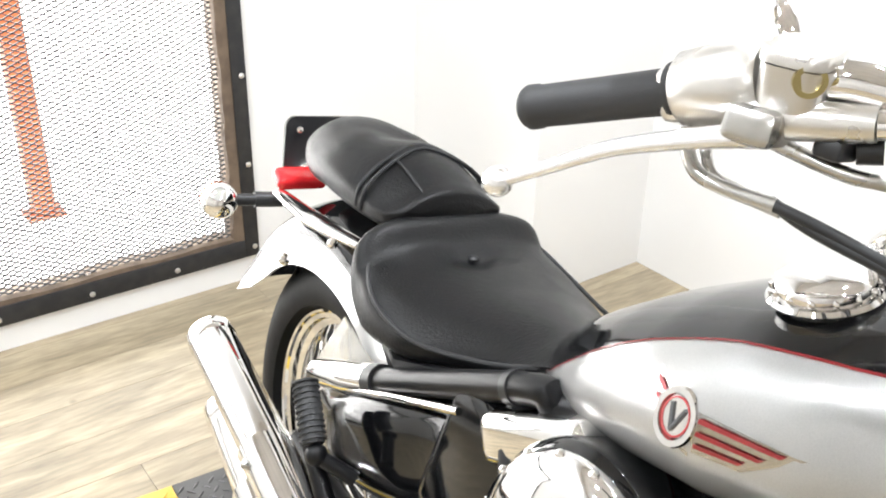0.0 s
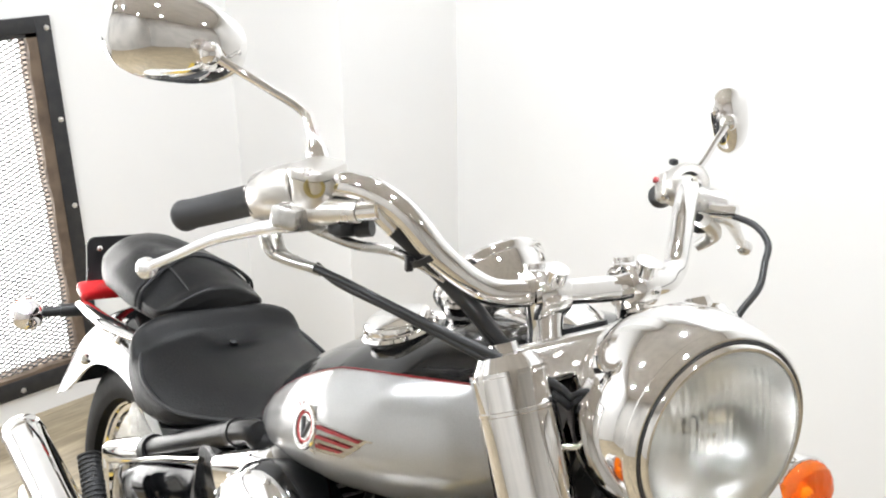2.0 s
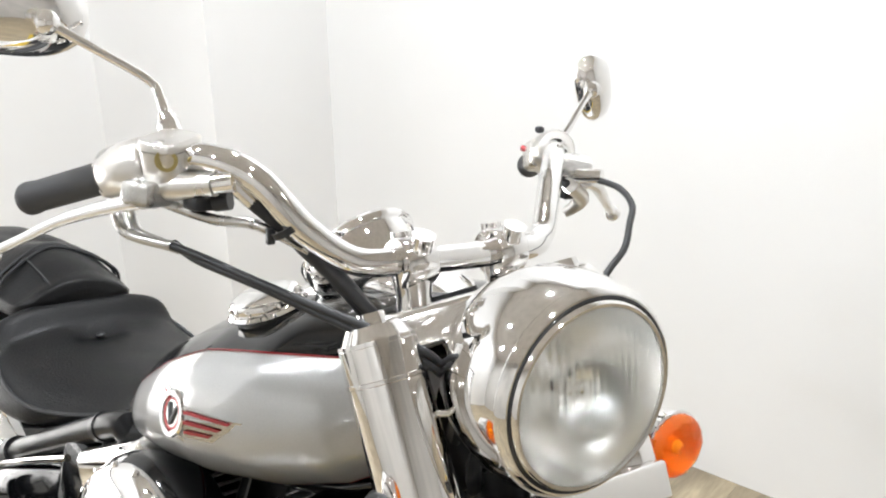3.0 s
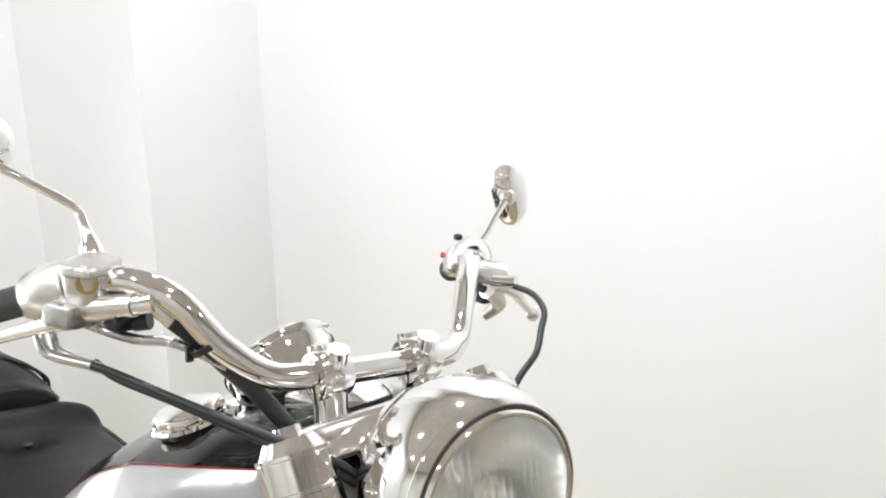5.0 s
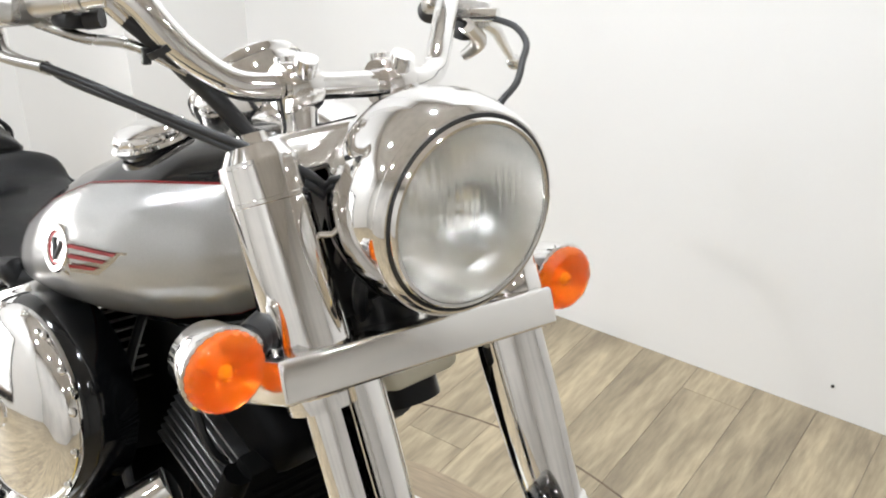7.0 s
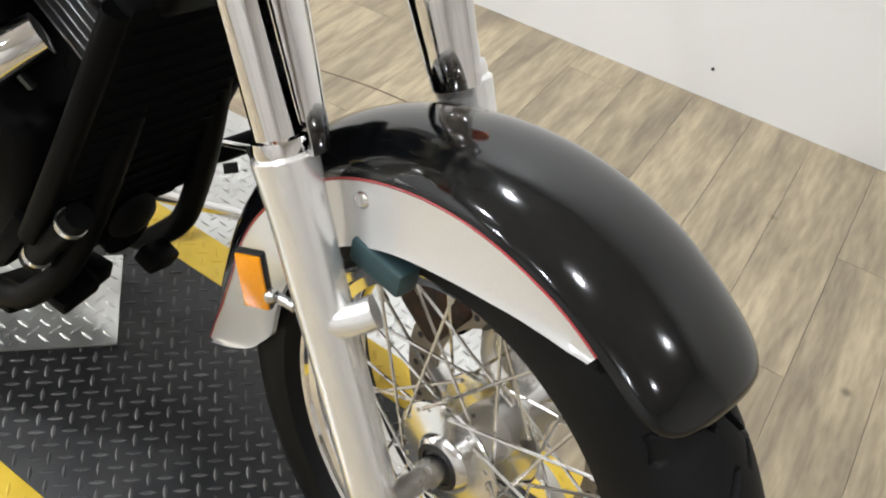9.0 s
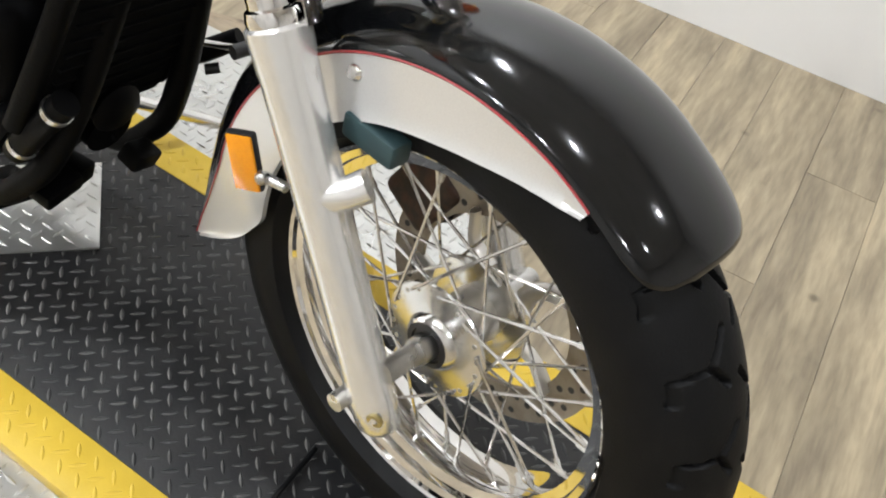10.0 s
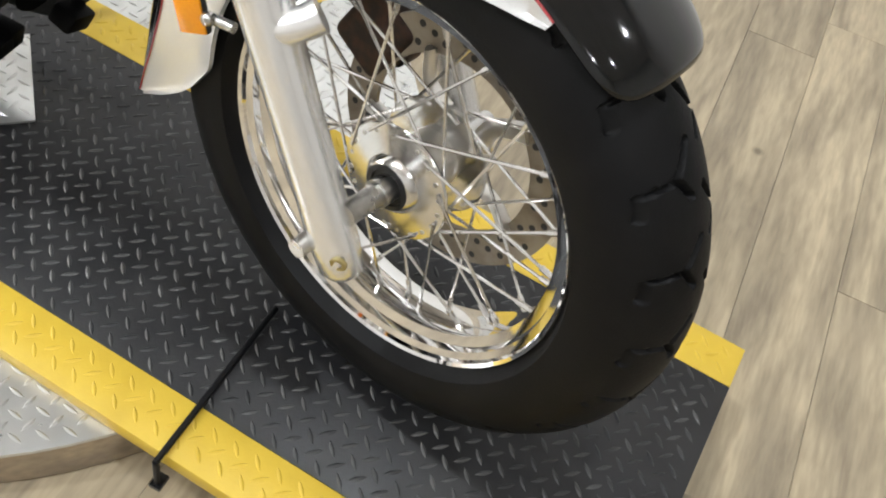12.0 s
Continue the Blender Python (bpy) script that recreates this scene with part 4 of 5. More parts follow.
for s in (-1, 1):
    rx, ry, rz = (-0.070, 0.423, 0.697) if s < 0 else (0.038, 0.428, 0.688)
    r = sp("riser", tube([(rx, ry - 0.010, rz - 0.055), (rx, ry - 0.006, rz - 0.03), (rx, ry, rz - 0.006)], [0.019, 0.0165, 0.020], 20, 5), CHROME, hb, "chrome bar riser")
    sp("riser_cap", moved(revolve([(0.0128, -0.0165), (0.022, -0.0165), (0.0235, -0.014), (0.0235, 0.014), (0.022, 0.0165), (0.0128, 0.0165)], 28, AX), Matrix.Translation((rx, ry, rz))), CHROME, r)
    sp("bolt_cap", rod((rx, ry - 0.013, rz + 0.016), (rx, ry - 0.017, rz + 0.030), 0.0105, 16), CHROME, r)
    sp("bolt_cap", rod((rx, ry + 0.015, rz + 0.009), (rx, ry + 0.019, rz + 0.023), 0.0105, 16), CHROME, r)
    # rubber grip
    g0, g1 = (Vector((-0.276, 0.595, 0.760)), Vector((-0.327, 0.699, 0.7165))) if s < 0 else (Vector((0.262, 0.622, 0.714)), Vector((0.301, 0.695, 0.680)))
    gd = (g1 - g0).normalized()
    gl = (g1 - g0).length
    grip = sp("grip", moved(revolve([(0.0128, 0), (0.0185, 0.0), (0.0190, 0.003), (0.0185, 0.006), (0.0152, 0.008), (0.0150, 0.03), (0.0150, gl - 0.012), (0.0160, gl - 0.010), (0.0162, gl - 0.003), (0.0145, gl), (0.0128, gl)], 28), axis_to(g0, gd)), GRIP, hb, "black rubber grip")
    sp("bar_end", moved(revolve([(0, gl + 0.001), (0.0135, gl + 0.001), (0.0135, gl - 0.004)], 24), axis_to(g0, gd)), GRIP, grip)
    hp = g0 - gd * 0.026
    sw = sp("switch_housing", moved(revolve([(0.0128, -0.03), (0.021, -0.03), (0.0245, -0.026), (0.0255, 0.0), (0.0245, 0.022), (0.021, 0.026), (0.0128, 0.026)], 28), axis_to(hp, gd)), ALU, hb, "cast aluminium switch housing")
    side = gd.cross(Vector((0, 0, 1))).normalized() * (-s)
    sp("switch_block", box(0.04, 0.036, 0.052, axis_to(hp + Vector((0, 0.014, -0.006)), gd), 0.008, 3), ALU, sw)
    if s < 0:
        sp("button", rod(hp + Vector((0, 0.03, 0.0)), hp + Vector((0, 0.039, 0.0)), 0.006, 12), PLASTIC, sw)
    else:
        sp("button", rod(hp + Vector((-0.008, 0.030, -0.002)), hp + Vector((-0.010, 0.040, -0.002)), 0.0042, 12), BADGE_RED, sw)
        sp("button", box(0.012, 0.012, 0.012, Matrix.Translation(hp + Vector((-0.005, 0.034, -0.024))), 0.003), PLASTIC, sw)
        sp("button", box(0.010, 0.010, 0.008, Matrix.Translation(hp + Vector((0.0, 0.022, 0.024))), 0.003), PLASTIC, sw)

# brake side: master cylinder, lever, hoses
RES = Matrix.Translation((-0.246, 0.532, 0.780)) @ pose(0, 0, 0, 0, -4, 30)


def oval_block(levels, m, n=40):
    """A rounded block: levels of (height, half length, half width)."""
    rings = []
    for z, a, b in levels:
        ring = []
        for i in range(n):
            t = 2 * math.pi * i / n
            c, q = math.cos(t), math.sin(t)
            ring.append(m @ Vector((math.copysign(abs(c) ** 0.55, c) * a, math.copysign(abs(q) ** 0.55, q) * b, z)))
        rings.append(ring)
    return loft(rings)


mc = sp("brake_master_cylinder", oval_block([(-0.024, 0.016, 0.014), (-0.020, 0.0215, 0.018), (0.016, 0.0230, 0.0205)], RES), ALU, None, "cast aluminium brake fluid reservoir")
sp("lid", oval_block([(0.0164, 0.0225, 0.0200), (0.0172, 0.0240, 0.0212), (0.0225, 0.0240, 0.0212), (0.0250, 0.0222, 0.0195)], RES), ALU, mc, "reservoir lid")
sp("sight_glass", moved(revolve([(0, 0.003), (0.0065, 0.003), (0.0065, 0.0045), (0.0095, 0.0045), (0.0095, 0)], 20), axis_to((-0.2565, 0.5135, 0.790), (-0.5, -0.866, 0.0))), GOLD, mc)
sp("body", tube([(-0.270, 0.552, 0.760), (-0.250, 0.520, 0.765), (-0.226, 0.487, 0.772)], [0.012, 0.0125, 0.010], 18, 5), ALU, mc)
sp("bar_clamp", moved(revolve([(0.0128, -0.012), (0.021, -0.012), (0.021, 0.012), (0.0128, 0.012)], 24), axis_to((-0.243, 0.537, 0.782), (-0.5, 0.83, -0.2))), ALU, mc)
sp("banjo", join(rod((-0.226, 0.487, 0.772), (-0.214, 0.474, 0.776), 0.009, 14), rod((-0.217, 0.480, 0.775), (-0.200, 0.473, 0.756), 0.0065, 12)), CHROME, mc)
sp("lever_perch", box(0.05, 0.032, 0.022, Matrix.Translation((-0.262, 0.535, 0.757)) @ pose(0, 0, 0, 0, 10, 28), 0.006, 2), STEEL, mc)
sp("lever", tube([(-0.262, 0.528, 0.753), (-0.290, 0.548, 0.746), (-0.325, 0.585, 0.728), (-0.355, 0.613, 0.706), (-0.377, 0.632, 0.691)], [0.011, 0.0095, 0.0075, 0.0065, 0.0065], 14, 7, None, 0.7), WHITE_ALU, mc, "aluminium brake lever")
sp("lever_ball", ball((-0.378, 0.633, 0.690), 0.0105), WHITE_ALU, mc)
sp("brake_switch", join(box(0.028, 0.018, 0.013, Matrix.Translation((-0.232, 0.505, 0.752)) @ pose(0, 0, 0, 0, 10, 20), 0.004), rod((-0.222, 0.500, 0.752), (-0.212, 0.49, 0.755), 0.008, 10)), PLASTIC, mc)
# chrome bends of the two throttle cables and their sheaths
for k, (dx, dz) in enumerate(((0.0, 0.0), (0.013, -0.004))):
    sp("throttle_cable", tube([(-0.262 + dx, 0.527, 0.7155 + dz), (-0.240, 0.495, 0.7085 + dz), (-0.210, 0.448, 0.696 - 0.003 * k), (-0.180, 0.404, 0.684 - 0.005 * k), (-0.153, 0.366, 0.674 - 0.007 * k), (-0.122, 0.344, 0.659 - 0.009 * k), (-0.098, 0.338, 0.640 - 0.008 * k), (-0.07, 0.350, 0.60), (-0.05, 0.37, 0.55)], 0.0038, 12, 8), HOSE, None, "black throttle cable in a long curve")
    sp("cable_elbow", tube([(-0.283 + dx, 0.577, 0.742 + dz), (-0.2835 + dx, 0.560, 0.722 + dz), (-0.275 + dx, 0.542, 0.7165 + dz), (-0.255 + dx * 0.5, 0.517, 0.7135 + dz)], 0.0048, 12, 7), STEEL, None, "steel throttle cable bend")
sp("brake_hose", tube([(-0.202, 0.474, 0.758), (-0.184, 0.463, 0.740), (-0.150, 0.450, 0.705), (-0.118, 0.435, 0.665), (-0.088, 0.415, 0.625), (-0.07, 0.38, 0.56)], 0.0062, 12, 8), HOSE, None, "black brake hose along the bar")
sp("switch_wire", tube([(-0.255, 0.535, 0.748), (-0.225, 0.50, 0.738), (-0.195, 0.475, 0.735), (-0.16, 0.447, 0.715)], 0.0048, 10, 8), STEEL, None, "grey switch wire")
sp("switch_wire", tube([(-0.190, 0.475, 0.760), (-0.165, 0.455, 0.722), (-0.135, 0.445, 0.688), (-0.11, 0.44, 0.655), (-0.08, 0.43, 0.61)], 0.0085, 12, 8), PLASTIC, None, "black wire loom under the bar")
sp("cable_tie", join(moved(revolve([(0.0165, -0.003), (0.0185, -0.003), (0.0185, 0.003), (0.0165, 0.003), (0.0165, -0.003)], 18), axis_to((-0.173, 0.456, 0.737), (-0.45, 0.3, 0.85))), box(0.007, 0.006, 0.014, Matrix.Translation((-0.189, 0.462, 0.728)), 0.001)), PLASTIC, None, "black cable tie")
# clutch side
cl = sp("clutch_perch", box(0.05, 0.034, 0.026, Matrix.Translation((0.236, 0.548, 0.722)) @ pose(0, 0, 0, 0, 10, -40), 0.007, 2), WHITE_ALU, None, "aluminium clutch lever perch")
sp("lever", tube([(0.246, 0.532, 0.706), (0.28, 0.545, 0.690), (0.325, 0.575, 0.662), (0.37, 0.605, 0.634), (0.394, 0.622, 0.621)], [0.011, 0.0095, 0.0075, 0.0065, 0.0065], 14, 7, None, 0.7), WHITE_ALU, cl, "aluminium clutch lever")
sp("lever_ball", ball((0.395, 0.623, 0.620), 0.0105), WHITE_ALU, cl)
sp("choke_lever", tube([(0.235, 0.545, 0.700), (0.265, 0.555, 0.675), (0.255, 0.57, 0.655)], [0.011, 0.010, 0.006], 10, 5), ALU, cl)
sp("clutch_switch", box(0.03, 0.03, 0.024, Matrix.Translation((0.245, 0.56, 0.692)), 0.005), PLASTIC, cl)
sp("cable_adjuster", rod((0.226, 0.527, 0.716), (0.240, 0.500, 0.720), 0.008, 12), CHROME, cl)
sp("clutch_cable", tube([(0.236, 0.503, 0.716), (0.238, 0.470, 0.714), (0.228, 0.440, 0.704), (0.203, 0.418, 0.692), (0.175, 0.396, 0.677), (0.136, 0.380, 0.662), (0.095, 0.372, 0.62), (0.06, 0.37, 0.55)], 0.0037, 12, 8), HOSE, None, "black clutch cable in a wide loop")
# mirrors


def mirror_head(at, face, flip, k0=1.0):
    """A flattened teardrop chrome shell with a mirror glass."""
    m = axis_to(at, face) @ Matrix.Rotation(radians(flip), 4, "Z") @ Matrix.Scale(k0, 4)
    rings = []
    for z, k in ((-0.026, 0.05), (-0.0255, 0.25), (-0.022, 0.55), (-0.015, 0.82), (-0.005, 0.97), (0.004, 1.0), (0.008, 0.985), (0.008, 0.94)):
        ring = []
        for i in range(48):
            a = 2 * math.pi * i / 48
            x, y = math.cos(a), math.sin(a)
            x, y = math.copysign(abs(x) ** 0.75, x), math.copysign(abs(y) ** 0.8, y)
            ring.append(m @ Vector((x * 0.066 * k, y * (0.041 + 0.005 * x) * k, z)))
        rings.append(ring)
    return loft(rings, caps=True), m


for s in (-1, 1):
    at, face, flip = ((-0.332, 0.668, 0.897), (0.10, 1.0, 0.05), 12) if s < 0 else ((0.368, 0.655, 0.787), (-0.15, 1.0, 0.0), 68)
    bm, m = mirror_head(at, face, flip, 1.0 if s < 0 else 0.7)
    if s < 0:
        stem = [(-0.234, 0.568, 0.808), (-0.2345, 0.580, 0.825), (-0.238, 0.594, 0.840), (-0.275, 0.607, 0.865), (-0.314, 0.624, 0.890)]
    else:
        stem = [(0.240, 0.572, 0.735), (0.255, 0.588, 0.742), (0.280, 0.600, 0.756), (0.31, 0.615, 0.775), (0.338, 0.628, 0.791)]
    mi = sp("rear_mirror", bm, CHROME, None, "chrome teardrop rear-view mirror on a thin stem")
    sp("stem", tube(stem, [0.0062, 0.0048, 0.0042, 0.0040, 0.0048], 14, 8), CHROME, mi)
    sp("stem_base", moved(revolve([(0.0105, -0.012), (0.0105, 0.0), (0.0085, 0.003), (0.0078, 0.008), (0.0055, 0.011)], 16), axis_to(stem[0], Vector(stem[1]) - Vector(stem[0]))), CHROME, mi)
    sp("joint", join(ball(stem[-1], 0.011)), CHROME, mi)
    sp("glass", moved(revolve([(0, 0.0086), (0.9, 0.0086), (0.94, 0.0075)], 48), m @ Matrix.Diagonal((0.06, 0.037, 1, 1))), MIRROR, mi)

# --- tank ---
TK = [(0.372, 0.05, 0.620, 0.54), (0.382, 0.082, 0.638, 0.515), (0.408, 0.122, 0.650, 0.488), (0.45, 0.160, 0.650, 0.455), (0.52, 0.192, 0.633, 0.425), (0.60, 0.200, 0.605, 0.400), (0.68, 0.186, 0.563, 0.378), (0.75, 0.162, 0.518, 0.360), (0.81, 0.132, 0.472, 0.347), (0.855, 0.10, 0.434, 0.340), (0.88, 0.07, 0.412, 0.342)]


def tank_at(y, a):
    """A point of the tank's skin: a runs from 0 on the top to 1 at the bottom; right side."""
    for (y0, *p0), (y1, *p1) in zip(TK, TK[1:]):
        if y <= y1:
            break
    t = max(0.0, min(1.0, (y - y0) / (y1 - y0)))
    w, top, bot = [u + (v - u) * t for u, v in zip(p0, p1)]
    mid = bot + (top - bot) * 0.44
    ang = a * math.pi
    x = w * max(0.0, math.sin(ang)) ** 0.72
    c = math.cos(ang)
    z = mid + (top - mid) * math.copysign(abs(c) ** 0.9, c) if c > 0 else mid + (mid - bot) * c * (0.9 + 0.1 * abs(c))
    return Vector((-x, y, z))


YS = []
for (y0, *_), (y1, *_) in zip(TK, TK[1:]):
    YS += [y0 + (y1 - y0) * k / 4 for k in range(4)]
YS.append(TK[-1][0])


def tank_shell():
    rings = []
    for y in YS:
        right = [tank_at(y, k / 28) for k in range(29)]
        left = [Vector((-p.x, p.y, p.z)) for p in right[-2:0:-1]]
        rings.append(right + left)
    return loft(rings)


def tank_patch(lo, hi, ys, lift, side, n=14):
    """A skin patch between two parameter curves, slightly proud of the tank."""
    bm = bmesh.new()
    grid = []
    for y in ys:
        a0, a1 = lo(y), hi(y)
        row = []
        for k in range(n + 1):
            a = a0 + (a1 - a0) * k / n
            p = tank_at(y, a)
            e = 0.002
            du = tank_at(y, min(1, a + e)) - tank_at(y, max(0, a - e))
            dv = tank_at(min(y + e, 0.879), a) - tank_at(max(y - e, 0.374), a)
            nn = du.cross(dv)
            nn = nn.normalized() if nn.length > 1e-9 else Vector((-1, 0, 0))
            if nn.x > 0:
                nn = -nn
            p = p + nn * lift
            row.append(bm.verts.new((p.x * (1 if side < 0 else -1), p.y, p.z)))
        grid.append(row)
    for r0, r1 in zip(grid, grid[1:]):
        for k in range(n):
            bm.faces.new((r0[k], r0[k + 1], r1[k + 1], r1[k]))
    bmesh.ops.solidify(bm, geom=list(bm.faces), thickness=0.0004)
    return bm


bmesh_tank = tank_shell()
tank = bp("fuel_tank", bmesh_tank, BLACK_PAINT, None, "black and silver teardrop fuel tank with red pinstripes")
panel_lo = ramp_at([(0.35, 0.34), (0.45, 0.315), (0.60, 0.295), (0.70, 0.33), (0.80, 0.45), (0.862, 0.57)])
panel_hi = ramp_at([(0.35, 0.80), (0.50, 0.80), (0.65, 0.77), (0.75, 0.72), (0.862, 0.58)])
PY = [y for y in YS if 0.381 < y < 0.862] + [0.862]
for s in (-1, 1):
    pnl = bp("side_panel", tank_patch(panel_lo, panel_hi, PY, 0.0014, s, 20), SILVER_PAINT, tank, "silver metallic tank side")
    bp("pinstripe", tank_patch(lambda y: panel_lo(y) - 0.001, lambda y: panel_lo(y) + 0.005, PY, 0.0021, s, 2), RED_LINE, pnl)
    bp("pinstripe", tank_patch(lambda y: panel_hi(y) - 0.005, lambda y: panel_hi(y) + 0.001, PY, 0.0021, s, 2), RED_LINE, pnl)


def on_tank(y, z):
    """The skin's parameter at the height z."""
    lo, hi = 0.08, 0.8
    for _ in range(30):
        mid = (lo + hi) / 2
        if tank_at(y, mid).z > z:
            lo = mid
        else:
            hi = mid
    return lo


# winged badge
def badge_quad(pts, lift):
    """A flat sheet laid on the tank from corners (y, z), in order."""
    n = 10
    bm = bmesh.new()
    a, b, c, d = [Vector((0, y, z)) for y, z in pts]
    grid = []
    for i in range(n + 1):
        row = []
        for j in range(3):
            u, v = i / n, j / 2
            q = (a * (1 - u) + b * u) * (1 - v) + (d * (1 - u) + c * u) * v
            p = tank_at(q.y, on_tank(q.y, q.z))
            row.append(bm.verts.new(p + Vector((-lift, 0, lift * 0.2))))
        grid.append(row)
    for r0, r1 in zip(grid, grid[1:]):
        for j in range(2):
            bm.faces.new((r0[j], r0[j + 1], r1[j + 1], r1[j]))
    bmesh.ops.solidify(bm, geom=list(bm.faces), thickness=0.0012)
    return bm


BC = (0.612, 0.497)
badge = bp("tank_badge", badge_quad([(0.632, 0.502), (0.598, 0.512), (0.594, 0.474), (0.630, 0.484)], 0.0022), CHROME, tank, "chrome and red winged badge")
bp("wing", badge_quad([(0.596, 0.512), (0.512, 0.526), (0.552, 0.490), (0.592, 0.480)], 0.0022), CHROME, badge)
for k in range(3):
    bp("wing_bar", badge_quad([(0.592 - 0.001 * k, 0.509 - 0.010 * k), (0.524 + 0.013 * k, 0.5215 - 0.0115 * k), (0.528 + 0.013 * k, 0.5175 - 0.0115 * k), (0.592 - 0.001 * k, 0.505 - 0.010 * k)], 0.0036), BADGE_RED, badge)
bp("wing", badge_quad([(0.652, 0.516), (0.630, 0.510), (0.630, 0.488), (0.640, 0.488)], 0.0022), CHROME, badge)
for k in range(2):
    bp("wing_bar", badge_quad([(0.648 - 0.005 * k, 0.5115 - 0.010 * k), (0.630, 0.507 - 0.009 * k), (0.630, 0.503 - 0.009 * k), (0.646 - 0.005 * k, 0.507 - 0.010 * k)], 0.0036), BADGE_RED, badge)
bpnt = tank_at(BC[0], on_tank(*BC))
BMM = Matrix.Translation(bpnt + Vector((-0.003, 0, 0.001))) @ pose(0, 0, 0, 0, -82, 0)
bp("ring", moved(revolve([(0.0135, 0), (0.0145, 0.003), (0.0185, 0.003), (0.0195, 0)], 32), BMM @ Matrix.Diagonal((1.25, 1, 1, 1))), CHROME, badge)
bp("ring", moved(revolve([(0.0115, 0), (0.0115, 0.0018), (0.0128, 0.0018), (0.0128, 0)], 32), BMM @ Matrix.Diagonal((1.25, 1, 1, 1))), BADGE_RED, badge)
bp("roundel", moved(revolve([(0, 0.001), (0.0115, 0.001), (0.0115, 0)], 32), BMM @ Matrix.Diagonal((1.25, 1, 1, 1))), POLISHED, badge)
bp("chevron", join(rod(BMM @ Vector((-0.011, 0, 0.002)), BMM @ Vector((0.009, -0.0065, 0.002)), 0.0016, 8), rod(BMM @ Vector((-0.011, 0, 0.002)), BMM @ Vector((0.009, 0.0065, 0.002)), 0.0016, 8)), GREY_PLASTIC, badge)

# filler cap and speedometer on the tank
CM = Matrix.Translation((-0.115, 0.588, 0.603)) @ pose(0, 0, 0, -13, -17, 0)
cap = bp("filler_cap", moved(revolve([(0.030, -0.01), (0.034, 0.0), (0.0355, 0.004), (0.0355, 0.011), (0.034, 0.0135), (0.028, 0.0165), (0.015, 0.019), (0, 0.0195)], 48), CM), CHROME, None, "chrome fuel filler cap")
for k in range(14):
    a = radians(k * 360 / 14)
    bp("knurl", ball((0.0352 * math.cos(a), 0.0352 * math.sin(a), 0.0065), 0.0035, 0.5, 1, 1.1, CM @ Matrix(), 8), CHROME, cap)
bp("cap_seat", moved(revolve([(0.036, -0.006), (0.041, 0.0), (0.0385, 0.003), (0.034, 0.001)], 40), CM), CHROME, cap)
SM = Matrix.Translation((-0.014, 0.556, 0.640)) @ pose(0, 0, 0, -52, 0, 0)
spd = bp("speedometer", moved(revolve([(0, -0.050), (0.018, -0.048), (0.036, -0.041), (0.050, -0.028), (0.059, -0.008), (0.0625, 0.012), (0.0625, 0.020)], 64), SM), CHROME, None, "chrome tank-top speedometer pod")
bp("bezel", moved(revolve([(0.0625, 0.018), (0.0645, 0.021), (0.0645, 0.027), (0.061, 0.031), (0.054, 0.032), (0.052, 0.028)], 64), SM), CHROME, spd)
bp("dial", moved(revolve([(0, 0.024), (0.053, 0.024)], 40), SM), BLACK_METAL, spd)
bp("console", tube([(0, 0.44, 0.635), (0, 0.50, 0.640), (0, 0.58, 0.612), (0, 0.66, 0.575)], [0.04, 0.055, 0.055, 0.03], 24, 6, None, 0.4), CHROME, spd, "chrome tank console")

# --- frame, engine, side covers ---
bp("frame_tube", tube([(0, 0.40, 0.50), (0, 0.47, 0.40), (0.0, 0.53, 0.33)], 0.03, 16, 5), BLACK_METAL, None, "black frame headstock")
for s in (-1, 1):
    bp("frame_tube", tube([(s * 0.03, 0.43, 0.42), (s * 0.06, 0.455, 0.20), (s * 0.085, 0.492, 0.01), (s * 0.10, 0.545, -0.10), (s * 0.10, 0.66, -0.165), (s * 0.10, 1.05, -0.16)], 0.0165, 16, 7), ENGINE, None, "black frame downtube")
    r = bp("seat_rail", tube([(s * 0.09, 0.66, 0.42), (s * 0.14, 0.78, 0.385), (s * 0.15, 0.82, 0.383), (s * 0.15, 1.08, 0.232)], 0.0165, 18, 6), BLACK_METAL, None, "glossy black seat rail")
    bp("rail_collar", rod((s * 0.15, 1.075, 0.235), (s * 0.15, 1.095, 0.224), 0.021, 18), PLASTIC, r)
    bp("rail_collar", rod((s * 0.15, 0.835, 0.375), (s * 0.15, 0.845, 0.369), 0.0185, 18), PLASTIC, r)
    bp("rail_end", tube([(s * 0.15, 1.095, 0.224), (s * 0.15, 1.16, 0.19), (s * 0.15, 1.235, 0.152)], [0.0205, 0.022, 0.018], 18, 5), CHROME, r, "chrome strut cover")


def side_cover(s):
    """A swept side panel, fuller in front."""
    rings = []
    for t in [k / 14 for k in range(15)]:
        y = 0.88 + 0.36 * t
        top, bot = 0.315 - 0.185 * t, 0.14 - 0.11 * t
        bulge = 0.158 + 0.030 * math.sin(min(1.0, 1.25 * (1 - t)) * math.pi) - 0.012 * t
        ring = []
        for k in range(13):
            u = k / 12
            z = top + (bot - top) * u
            ring.append(Vector((s * (bulge - 0.020 * (2 * u - 1) ** 4), y, z)))
        ring += [Vector((s * (bulge - 0.035), y, bot)), Vector((s * (bulge - 0.035), y, top))]
        rings.append(ring)
    return loft(rings)


